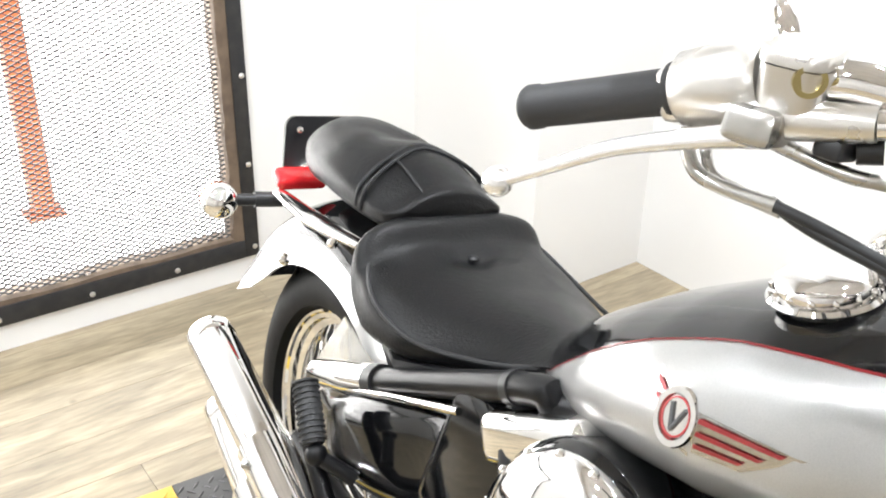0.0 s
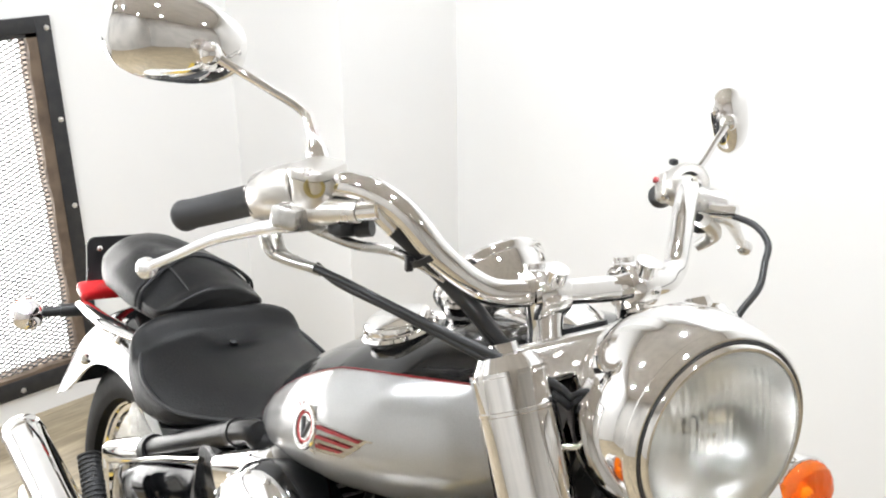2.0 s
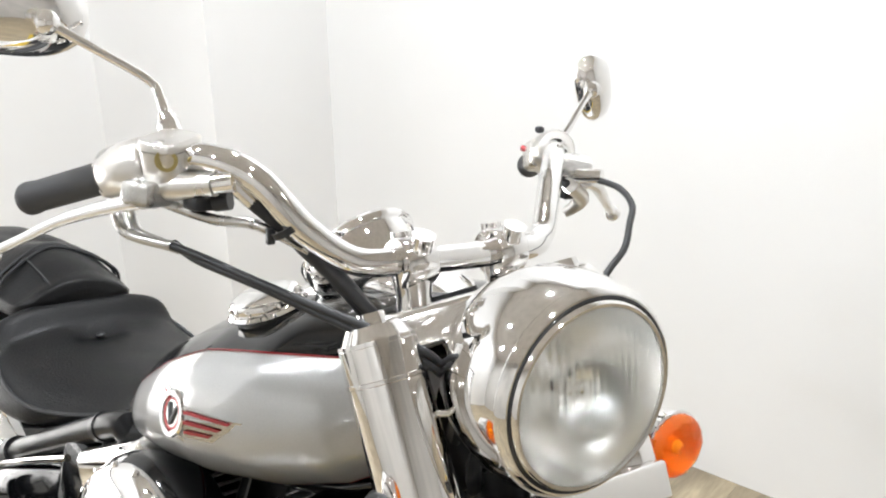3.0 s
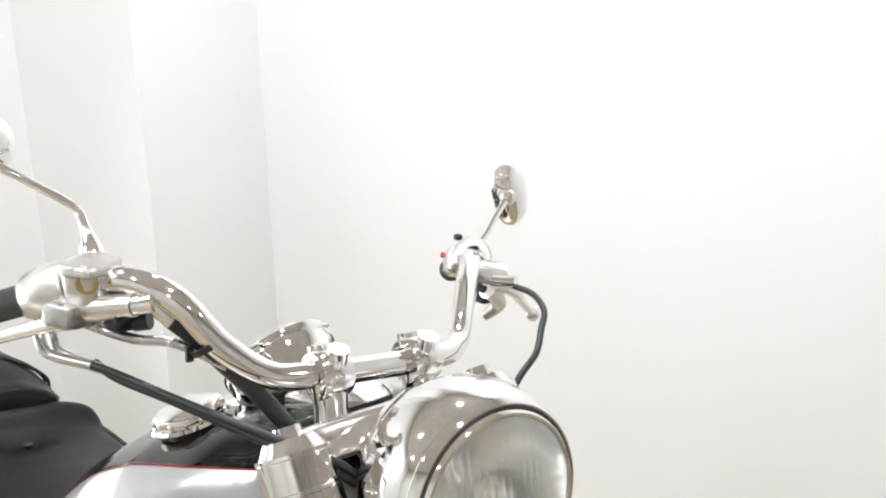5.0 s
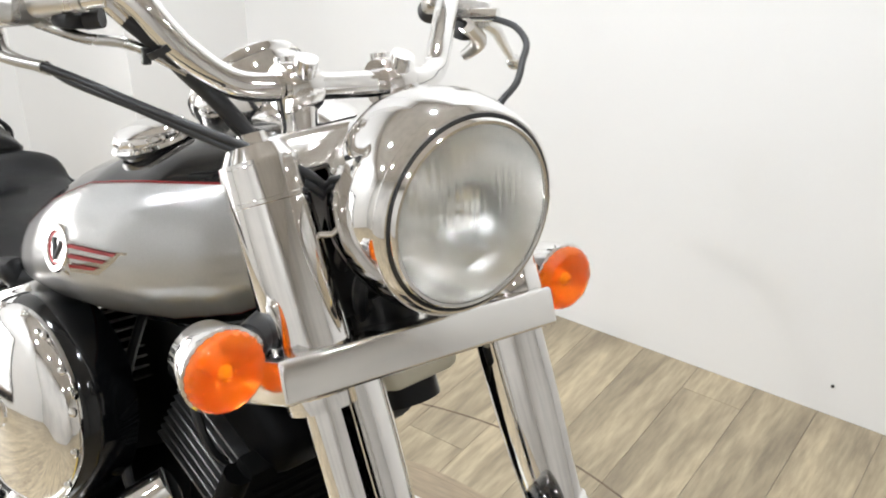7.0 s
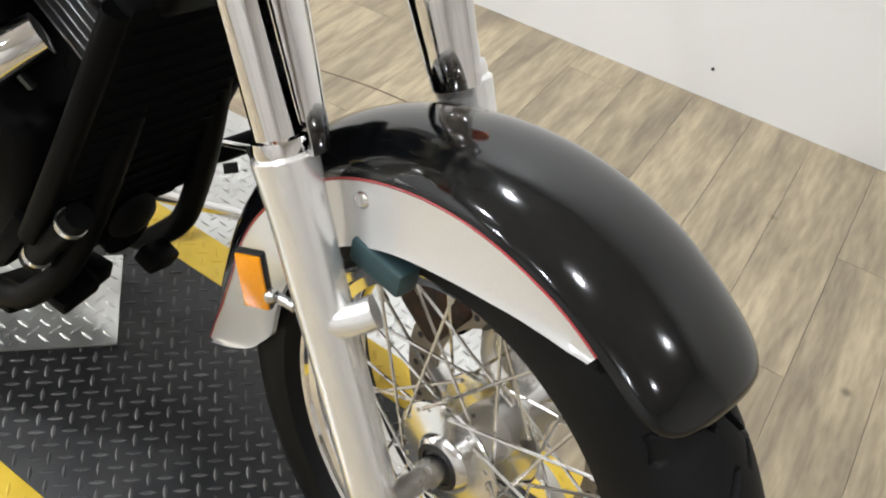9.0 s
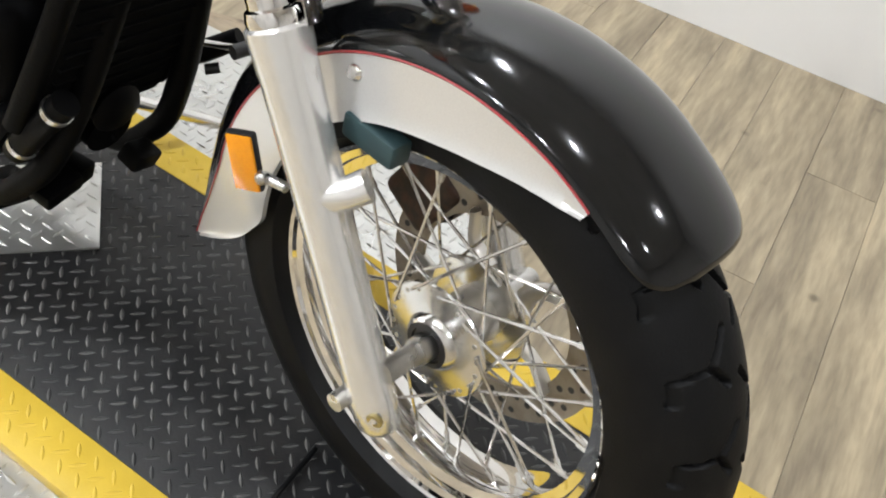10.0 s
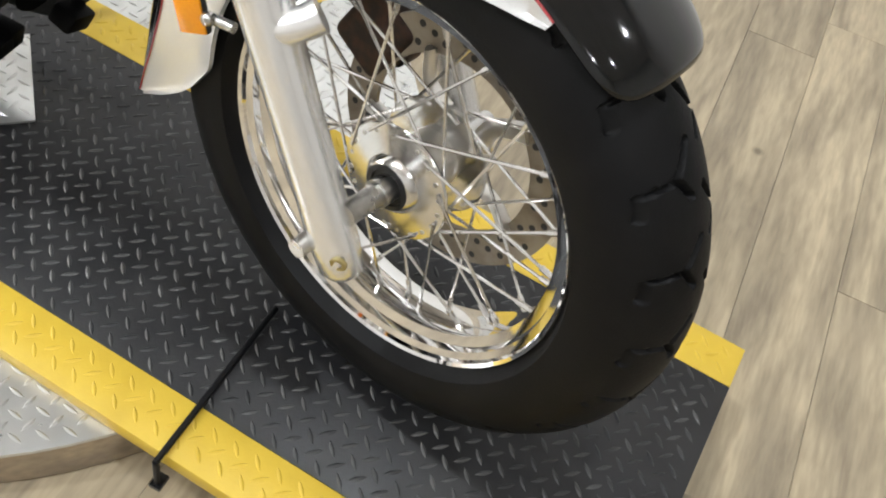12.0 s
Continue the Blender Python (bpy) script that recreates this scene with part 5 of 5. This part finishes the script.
for s in (-1, 1):
    sc = bp("side_cover", side_cover(s), BLACK_PAINT, None, "glossy black side cover with a chrome edge")
    bp("chrome_edge", tube([(s * 0.165, 0.90, 0.308), (s * 0.166, 1.05, 0.234), (s * 0.155, 1.24, 0.135)], 0.005, 10, 6), CHROME, sc)
    bp("tool_box", box(0.05, 0.16, 0.20, pose(s * 0.14, 0.86, 0.24, 12, 0, 0), 0.02, 4), BLACK_PAINT, None, "glossy black electrics cover")
# two finned cylinders and the crankcase
for yc, tilt, nm in ((0.50, 24, "front"), (0.76, -28, "rear")):
    cm = Matrix.Translation((0, yc, 0.27)) @ pose(0, 0, 0, tilt, 0, 0)
    cyl = bp("cylinder", moved(revolve([(0, -0.12), (0.062, -0.12), (0.062, 0.10), (0, 0.10)], 28), cm), ENGINE, None, "black finned engine cylinder")
    for k in range(8):
        bp("fin", box(0.20, 0.13, 0.003, cm @ Matrix.Translation((0, 0.01, -0.035 + 0.0125 * k)), 0.0012, 1), FIN, cyl)
    bp("cylinder_head", box(0.215, 0.165, 0.065, cm @ Matrix.Translation((0, 0, 0.105)), 0.022, 4), CHROME if nm == "rear" else ENGINE, cyl)
case = bp("crankcase", join(box(0.23, 0.26, 0.20, pose(0, 0.69, 0.04, 8, 0, 0), 0.03, 4), box(0.22, 0.26, 0.18, pose(0, 0.87, 0.06, 0, 0, 0), 0.03, 4), box(0.10, 0.12, 0.16, pose(-0.03, 0.60, -0.02, 25, 0, 0), 0.02, 3), rod((0.02, 0.62, -0.05), (0.02, 0.54, -0.07), 0.035, 20), tube([(-0.09, 0.52, 0.06), (-0.10, 0.56, -0.05), (-0.09, 0.66, -0.10)], 0.012, 10, 5), box(0.05, 0.03, 0.09, pose(-0.10, 0.585, -0.045, 30, 0, 10), 0.006, 2)), ENGINE, None, "black engine crankcase")
bp("clutch_cover", moved(revolve([(0, 0.055), (0.06, 0.053), (0.095, 0.042), (0.11, 0.02), (0.112, 0)], 40), axis_to((-0.125, 0.74, 0.05), (-1, 0, 0))), CHROME, case, "chrome clutch cover")
bp("generator_cover", moved(revolve([(0, 0.045), (0.06, 0.043), (0.085, 0.03), (0.095, 0)], 40), axis_to((0.125, 0.66, 0.03), (1, 0, 0))), CHROME, case)
rad = bp("radiator", box(0.20, 0.030, 0.36, pose(-0.030, 0.465, 0.165, 20, 0, 0), 0.008, 2), RADIATOR, None, "black radiator with its guard")
RM = pose(-0.030, 0.465, 0.165, 20, 0, 0)
for k in range(15):
    bp("guard_slat", box(0.184, 0.006, 0.0035, RM @ Matrix.Translation((0, -0.0175, -0.155 + 0.022 * k)), 0.001, 1), RADIATOR, rad)
for sx in (-1, 1):
    bp("end_tank", tube([RM @ Vector((sx * 0.104, 0, -0.17)), RM @ Vector((sx * 0.106, -0.004, 0)), RM @ Vector((sx * 0.104, 0, 0.17))], 0.014, 12, 6), ENGINE, rad)
hose = bp("coolant_hose", tube([(-0.12, 0.462, 0.062), (-0.122, 0.485, 0.030), (-0.122, 0.515, -0.012), (-0.118, 0.54, -0.045)], 0.0165, 16, 6), ENGINE, None, "black coolant hose with steel clips")
for c, d in (((-0.121, 0.474, 0.046), (0, 0.6, -0.8)), ((-0.120, 0.528, -0.029), (0.05, 0.6, -0.8))):
    bp("hose_clip", moved(revolve([(0.0165, -0.004), (0.0182, -0.004), (0.0182, 0.004), (0.0165, 0.004)], 20), axis_to(c, d)), STEEL, hose)
bp("horn", join(moved(revolve([(0, 0.012), (0.014, 0.012), (0.030, 0.006), (0.034, 0.0), (0.030, -0.010), (0.0, -0.016)], 28), axis_to((-0.02, 0.490, 0.005), (0, -1, -0.2))), box(0.02, 0.05, 0.012, pose(-0.02, 0.515, 0.015, -20, 0, 0), 0.003)), ENGINE, None, "black horn below the radiator")
bp("oil_filter", moved(revolve([(0, 0.075), (0.024, 0.073), (0.033, 0.064), (0.035, 0.05), (0.035, 0.0)], 28), axis_to((0.045, 0.63, -0.045), (0, -1, -0.15))), ENGINE, None, "black oil filter on the crankcase")
rnd = random.Random(11)
for k in range(12):
    bp("engine_bolt", moved(revolve([(0, 0.006), (0.0055, 0.006), (0.007, 0.0), (0.007, -0.004)], 6), axis_to((-0.10 + 0.2 * rnd.random(), 0.560 - 0.02 * rnd.random(), -0.10 + 0.10 * rnd.random()), (0.2, -1, 0.1))), ENGINE, case)
for size, at in (((0.05, 0.035, 0.03), (0.06, 0.525, -0.115, 20, 15, 10)), ((0.06, 0.04, 0.025), (-0.06, 0.545, -0.125, 10, -12, 4)), ((0.035, 0.06, 0.03), (0.01, 0.60, -0.155, 8, 0, 14)), ((0.07, 0.05, 0.035), (-0.07, 0.63, -0.175, -6, 8, 0))):
    bp("engine_lug", box(*size, pose(*at), 0.006), ENGINE, case)
# foot controls on the stand side
peg = bp("footpeg", tube([(0.17, 0.60, -0.035), (0.20, 0.565, -0.020), (0.225, 0.52, 0.018)], [0.015, 0.0165, 0.014], 16, 6), ENGINE, None, "black rider footpeg with its gear lever")
bp("gear_lever", tube([(0.19, 0.60, -0.01), (0.195, 0.555, 0.000), (0.205, 0.50, 0.016)], 0.0052, 12, 6), CHROME, peg)
bp("toe_rubber", rod((0.195, 0.505, 0.010), (0.235, 0.495, 0.016), 0.0105, 14), GRIP, peg)
bp("peg_spring", rod((0.19, 0.545, -0.035), (0.205, 0.532, -0.030), 0.008, 10), PLASTIC, peg)
# air cleaner
am = axis_to((-0.185, 0.664, 0.300), (-1, 0.0, 0.06))
air = bp("air_cleaner", moved(revolve([(0.112, -0.04), (0.118, 0.0), (0.116, 0.014), (0.108, 0.022)], 56), am), BLACK_PAINT, None, "round chrome air cleaner with a domed cover")
bp("cover", moved(revolve([(0.109, 0.018), (0.110, 0.026), (0.104, 0.036), (0.085, 0.044), (0.045, 0.050), (0.016, 0.051), (0.015, 0.053), (0, 0.0535)], 64), am), CHROME, air, "domed chrome cover")
for k in range(16):
    a = radians(k * 22.5)
    bp("rim_bead", ball((0.107 * math.cos(a), 0.107 * math.sin(a), 0.029), 0.0055, 1, 1, 0.8, am, 8), CHROME, air)
bp("breather_hose", tube([(-0.13, 0.83, 0.36), (-0.165, 0.815, 0.34), (-0.175, 0.79, 0.30), (-0.16, 0.80, 0.25)], 0.011, 12, 7), HOSE, None, "black breather hose")
bp("rocker_cover", box(0.10, 0.15, 0.055, pose(-0.13, 0.78, 0.352, -28, 0, 4), 0.016, 4), CHROME, None, "chrome rocker cover")
bp("intake_cover", box(0.05, 0.12, 0.06, pose(-0.15, 0.72, 0.26, 0, 0, 0), 0.018, 4), CHROME, None, "chrome engine side cover")
# cables along the tank's lower edge
bp("tank_seam", tube([tank_at(y, 0.93) + Vector((-0.004, 0, -0.008)) for y in (0.40, 0.50, 0.60, 0.70, 0.80)], 0.009, 10, 5), BLACK_PAINT, tank)
bp("spark_lead", tube([(-0.07, 0.53, 0.40), (-0.12, 0.50, 0.37), (-0.115, 0.47, 0.31), (-0.08, 0.46, 0.28)], 0.005, 8, 6), HOSE, None, "black spark plug lead")
bp("spark_lead", tube([(-0.06, 0.66, 0.40), (-0.13, 0.60, 0.33), (-0.15, 0.56, 0.24), (-0.12, 0.54, 0.18)], 0.006, 8, 6), HOSE, None, "black spark plug lead")

# --- exhaust ---
for k, (dz, y1) in enumerate(((0.0, 1.425), (-0.070, 1.33))):
    first = [(-0.14, 0.50, 0.262), (-0.190, 0.535, 0.212), (-0.205, 0.61, 0.115)] if k == 0 else [(-0.12, 0.70, 0.16), (-0.195, 0.74, 0.10), (-0.225, 0.78, 0.03)]
    pts = first + [(-0.23, 0.72 if k == 0 else 0.84, 0.02 + dz * 0.6), (-0.23, 1.0, 0.03 + dz), (-0.23, 1.20, 0.065 + dz), (-0.228, y1, 0.100 + dz)]
    ex = bp("exhaust", tube(pts, [0.022, 0.023, 0.024, 0.026, 0.032, 0.035, 0.035], 28, 8), CHROME, None, "long chrome slash-cut exhaust")
    e, d = Vector(pts[-1]), (Vector(pts[-1]) - Vector(pts[-2])).normalized()
    bp("tailpipe", moved(revolve([(0.035, -0.004), (0.0365, 0.0), (0.035, 0.022), (0.030, 0.028), (0.028, 0.02), (0.027, -0.02)], 32), axis_to(e, d) @ Matrix.Diagonal((1, 1, 1, 1))), CHROME, ex)
    bp("heat_shield", tube([Vector(p) + Vector((-0.010, 0, 0.004)) for p in pts[3:6]], [0.028, 0.031, 0.032], 20, 8), CHROME, ex)
    bp("bolt", ball((-0.272, 1.17, 0.07 + dz), 0.007), STEEL, ex)
    bp("bolt", ball((-0.268, 0.93, 0.01 + dz * 0.8), 0.006), STEEL, ex)
# --- pillion footrest folded up ---
pg = bp("footrest", tube([(-0.232, 1.118, 0.222), (-0.235, 1.09, 0.20), (-0.24, 1.06, 0.172)], [0.0135, 0.0145, 0.0135], 16, 5), GRIP, None, "folded black rubber pillion footrest")
for k in range(11):
    p = Vector((-0.232, 1.118, 0.222)).lerp(Vector((-0.24, 1.06, 0.172)), (k + 0.3) / 11)
    bp("rib", moved(revolve([(0.013, -0.0016), (0.0168, -0.0012), (0.0168, 0.0012), (0.013, 0.0016)], 16), axis_to(p, (-0.1, -0.76, -0.64))), GRIP, pg)
bp("hinge", join(ball((-0.24, 1.05, 0.163), 0.014), rod((-0.24, 1.05, 0.163), (-0.20, 1.02, 0.14), 0.010, 12), tube([(-0.225, 1.13, 0.20), (-0.23, 1.07, 0.14), (-0.225, 1.0, 0.08)], 0.012, 10, 5)), BLACK_METAL, pg)

# --- seats ---


def seat_shell(stations, n=36):
    """Stations: y, half width, middle height, edge height, underside."""
    rings = []
    for y, w, mid, edge, low in stations:
        ring = []
        for k in range(n):
            a = 2 * math.pi * k / n
            c, s = math.cos(a), math.sin(a)
            x = w * math.copysign(abs(c) ** 0.62, c)
            if s >= 0:
                u = abs(x) / w if w > 0 else 0
                z = edge + (mid - edge) * (1 - u ** 2.0) - (1 - s ** 0.5) * 0.0
                z = low + 0.030 + (z - low - 0.030) * min(1.0, s ** 0.55)
            else:
                z = low + 0.030 - 0.030 * abs(s) ** 0.6
            ring.append(Vector((x, y, z)))
        rings.append(ring)
    return loft(rings)


def fine(stations, n=6):
    """More stations, on a smooth curve through the given ones."""
    cols = [ramp_at([(st[0], st[c]) for st in stations]) for c in range(1, 5)]
    ys = []
    for u, v in zip(stations, stations[1:]):
        ys += [u[0] + (v[0] - u[0]) * k / n for k in range(n)]
    return [(y, *[c(y) for c in cols]) for y in ys + [stations[-1][0]]]


def dimple(bm, centre, radius, depth):
    """Press a buttoned dip with radiating creases into a cushion's top."""
    for v in bm.verts:
        dx, dy = v.co.x - centre[0], v.co.y - centre[1]
        d = math.hypot(dx, dy)
        if d < radius * 2.5 and v.normal.z > -2 and v.co.z > 0.33:
            k = math.exp(-(d / radius) ** 2 * 1.6) + 0.25 * math.exp(-d / radius * 1.2) * (0.5 + 0.5 * math.cos(5 * math.atan2(dy, dx) + 0.7))
            v.co.z -= depth * k
    return bm


SEAT_SET = Matrix.Translation((-0.002, 0, 0))
rider = bp("rider_seat", moved(dimple(seat_shell(fine([(0.765, 0.03, 0.440, 0.436, 0.41), (0.775, 0.055, 0.448, 0.438, 0.400), (0.81, 0.074, 0.432, 0.404, 0.375), (0.86, 0.093, 0.404, 0.362, 0.345), (0.93, 0.108, 0.376, 0.326, 0.314), (1.00, 0.134, 0.366, 0.322, 0.288),
                                     (1.06, 0.155, 0.361, 0.332, 0.270), (1.12, 0.160, 0.362, 0.350, 0.265), (1.165, 0.153, 0.370, 0.364, 0.275), (1.195, 0.146, 0.392, 0.395, 0.300), (1.208, 0.128, 0.396, 0.39, 0.32), (1.213, 0.11, 0.385, 0.38, 0.33)]), 96), (0, 1.140), 0.030, 0.011), SEAT_SET), LEATHER, None, "black leather rider seat with a buttoned dip")
bp("button", ball((0, 1.140, 0.358), 0.0072, 1, 1, 0.5), PIPING, rider)
welt = [(-0.054, 0.785, 0.415), (-0.0965, 0.86, 0.372), (-0.131, 0.94, 0.338), (-0.1625, 1.03, 0.318), (-0.1695, 1.11, 0.325), (-0.152, 1.165, 0.345), (-0.125, 1.187, 0.36)]
for s in (-1, 1):
    bp("welt", tube([(-s * x * 0.925, y, z) for x, y, z in welt], 0.0032, 8, 8), PIPING, rider)
bp("seat_pan", seat_shell([(0.80, 0.07, 0.40, 0.40, 0.375), (0.92, 0.13, 0.325, 0.325, 0.30), (1.06, 0.150, 0.275, 0.275, 0.245), (1.16, 0.13, 0.285, 0.285, 0.25)], 20), PLASTIC, rider)
bp("seat_bracket", join(rod((-0.12, 1.04, 0.27), (-0.14, 1.04, 0.245), 0.012, 10)), STEEL, rider)
pil = bp("pillion_seat", dimple(seat_shell(fine([(1.200, 0.045, 0.410, 0.400, 0.370), (1.207, 0.078, 0.424, 0.404, 0.364), (1.23, 0.094, 0.432, 0.394, 0.358), (1.27, 0.100, 0.444, 0.400, 0.355), (1.33, 0.104, 0.453, 0.408, 0.353), (1.39, 0.102, 0.453, 0.412, 0.352), (1.45, 0.094, 0.444, 0.408, 0.345), (1.515, 0.074, 0.428, 0.402, 0.345), (1.54, 0.05, 0.402, 0.386, 0.35), (1.545, 0.03, 0.392, 0.380, 0.355)]), 72), (0.012, 1.39), 0.055, 0.016), LEATHER, None, "black leather pillion seat with a piped band")
for yy in (1.275, 1.290):
    bp("piping", tube([(x, yy + 0.03 * (1 - abs(x) / 0.104), z) for x, z in ((-0.1005, 0.375), (-0.101, 0.388), (-0.094, 0.409), (-0.055, 0.436), (0, 0.4505), (0.055, 0.436), (0.094, 0.409), (0.101, 0.388), (0.1005, 0.375))], 0.003, 8, 6), PIPING, pil)
bp("seam", tube([(-0.040, 1.2025, 0.385), (-0.042, 1.206, 0.407), (-0.044, 1.225, 0.4215), (-0.047, 1.26, 0.4335), (-0.049, 1.288, 0.4400)], 0.0018, 6, 6), PIPING, pil)

# --- rear wheel, fender, lamps ---
RW = Vector((0, 1.345, -0.045))
rear = spoked_wheel(bp, Matrix.Translation(RW), 0.30, 0.066, 0.20, 0.045, "rear_wheel", "rear wire wheel with chrome rim", -1, 18, True, 420)
rf = fender_arc(bp, Matrix.Translation(RW), -74, 60, ramp_at([(-82, 0.375), (-40, 0.372), (0, 0.375), (60, 0.36)]), ramp_at([(-82, 0.088), (60, 0.095)]),
                ramp_at([(-74, 0.352), (-56, 0.325), (0, 0.318), (60, 0.31)]), ramp_at([(-74, 0.345), (-64, 0.300), (-48, 0.278), (0, 0.272), (60, 0.272)]), 60, "rear_fender", "black rear fender with silver sides", BLACK_PAINT, SILVER_PAINT, False)
strut = bp("fender_strut", tube([(-0.112, 1.235, 0.34), (-0.113, 1.38, 0.315), (-0.106, 1.52, 0.30)], [0.012, 0.020, 0.012], 16, 7, None, 0.5), CHROME, None, "chrome rear fender strut")
bp("bolt", ball((-0.124, 1.44, 0.225), 0.010), CHROME, strut)
bp("bolt", ball((-0.122, 1.30, 0.315), 0.008), CHROME, strut)
bp("tail_light", box(0.085, 0.04, 0.024, pose(-0.058, 1.555, 0.310, 20, 0, 0), 0.009, 3), RED_LENS, None, "red tail light on the fender")
nb = bp("plate_bracket", loft([[pose(-0.005, 1.60, 0.340, -8, 0, 0) @ Vector((math.copysign(0.066 - 0.018, math.cos(a)) + 0.018 * math.cos(a), yy, math.copysign(0.0575 - 0.018, math.sin(a)) + 0.018 * math.sin(a))) for a in [2 * math.pi * (k + 0.5) / 40 for k in range(40)]] for yy in (-0.003, 0.003)]), PLASTIC, None, "black empty number plate bracket")
for x, z in ((-0.050, 0.378), (-0.050, 0.308), (0.040, 0.378)):
    bp("bolt", ball((x, 1.594, z), 0.006), CHROME, nb)
bp("plate_lamp", ball((-0.035, 1.585, 0.312), 0.016, 1, 1.2, 1), CHROME, nb)
for s in (-1, 1):
    ri = bp("rear_indicator", ball((s * 0.192, 1.55, 0.278), 0.0285, 1, 1.05, 1, None, 24), CHROME, None, "round rear indicator on a black stalk")
    bp("lens", moved(revolve([(0.0275, 0.0), (0.0245, 0.010), (0.014, 0.017), (0, 0.0195)], 24), axis_to((s * 0.192, 1.562, 0.278), (0, 1, 0))), AMBER, ri)
    bp("stalk", join(rod((s * 0.165, 1.55, 0.278), (s * 0.085, 1.545, 0.278), 0.0095, 14), rod((s * 0.135, 1.55, 0.278), (s * 0.09, 1.545, 0.278), 0.0125, 14)), PLASTIC, ri)
bp("swing_arm", join(tube([(-0.10, 0.98, -0.05), (-0.11, 1.15, -0.055), (-0.10, 1.345, -0.045)], 0.022, 14, 5), tube([(0.10, 0.98, -0.05), (0.11, 1.15, -0.055), (0.10, 1.345, -0.045)], 0.022, 14, 5)), BLACK_METAL, None, "black rear swing arm")
bp("clear_guard", box(0.004, 0.09, 0.12, pose(-0.118, 1.235, 0.15, 20, 10, 8), 0.001), CLEAR, None, "clear plastic sheet by the rear wheel")
# --- side stand, on the machine's left ---
foot = BODY.inverted() @ Vector((0.405, 0.615, DECK + 0.006))
st = bp("side_stand", tube([(0.115, 0.80, -0.150), (foot + Vector((0.115, 0.80, -0.150))) * 0.5, foot], [0.014, 0.011, 0.011], 14, 5), CHROME, None, "side stand, folded down")
bp("foot", rod(foot + Vector((0, 0, 0.006)), foot + Vector((0, 0, -0.002)), 0.022, 16), CHROME, st)
bp("spring", tube([(0.125, 0.79, -0.158), foot * 0.45 + Vector((0.125, 0.79, -0.158)) * 0.55], 0.008, 10, 4), STEEL, st)

# ---- floor planks, last ----
floor = whole("floor", span(LEFT_X - 0.12, WALL_X + 0.12, FRONT_Y - 0.12, BACK_Y + 0.14, -0.1, -0.003), GROUT, "weathered grey-brown wood plank floor", "floor", kind="structure", flat=True)
PW, PLEN = 0.1485, 1.22
plank_meshes = {}


def plank_mesh(length, width):
    key = (round(length, 3), round(width, 3))
    if key not in plank_meshes:
        bm = box(length - 0.0005, width - 0.0005, 0.003, Matrix.Translation((0, 0, -0.0015)))
        for v in bm.verts:
            if v.co.z > -0.001:
                v.co.x *= 1 - 0.0006 / length
                v.co.y *= 1 - 0.0006 / width
        me = bpy.data.meshes.new("plank")
        bm.to_mesh(me)
        bm.free()
        me.materials.append(PLANK)
        plank_meshes[key] = me
    return plank_meshes[key]


rng = random.Random(4)
y = FRONT_Y + 0.0
count = 0
while y < BACK_Y:
    w = min(PW, BACK_Y - y)
    x = WALL_X - rng.random() * PLEN
    xs = [WALL_X]
    while x > LEFT_X:
        xs.append(x)
        x -= PLEN
    xs.append(LEFT_X)
    for a, b in zip(xs[1:], xs):
        if b - a < 0.02:
            continue
        ob = new("plank", plank_mesh(b - a, w))
        ob.parent = floor
        ob.matrix_parent_inverse = Matrix()
        ob.location = Vector(((a + b) / 2, y + w / 2, 0)) - floor.location
    y += PW
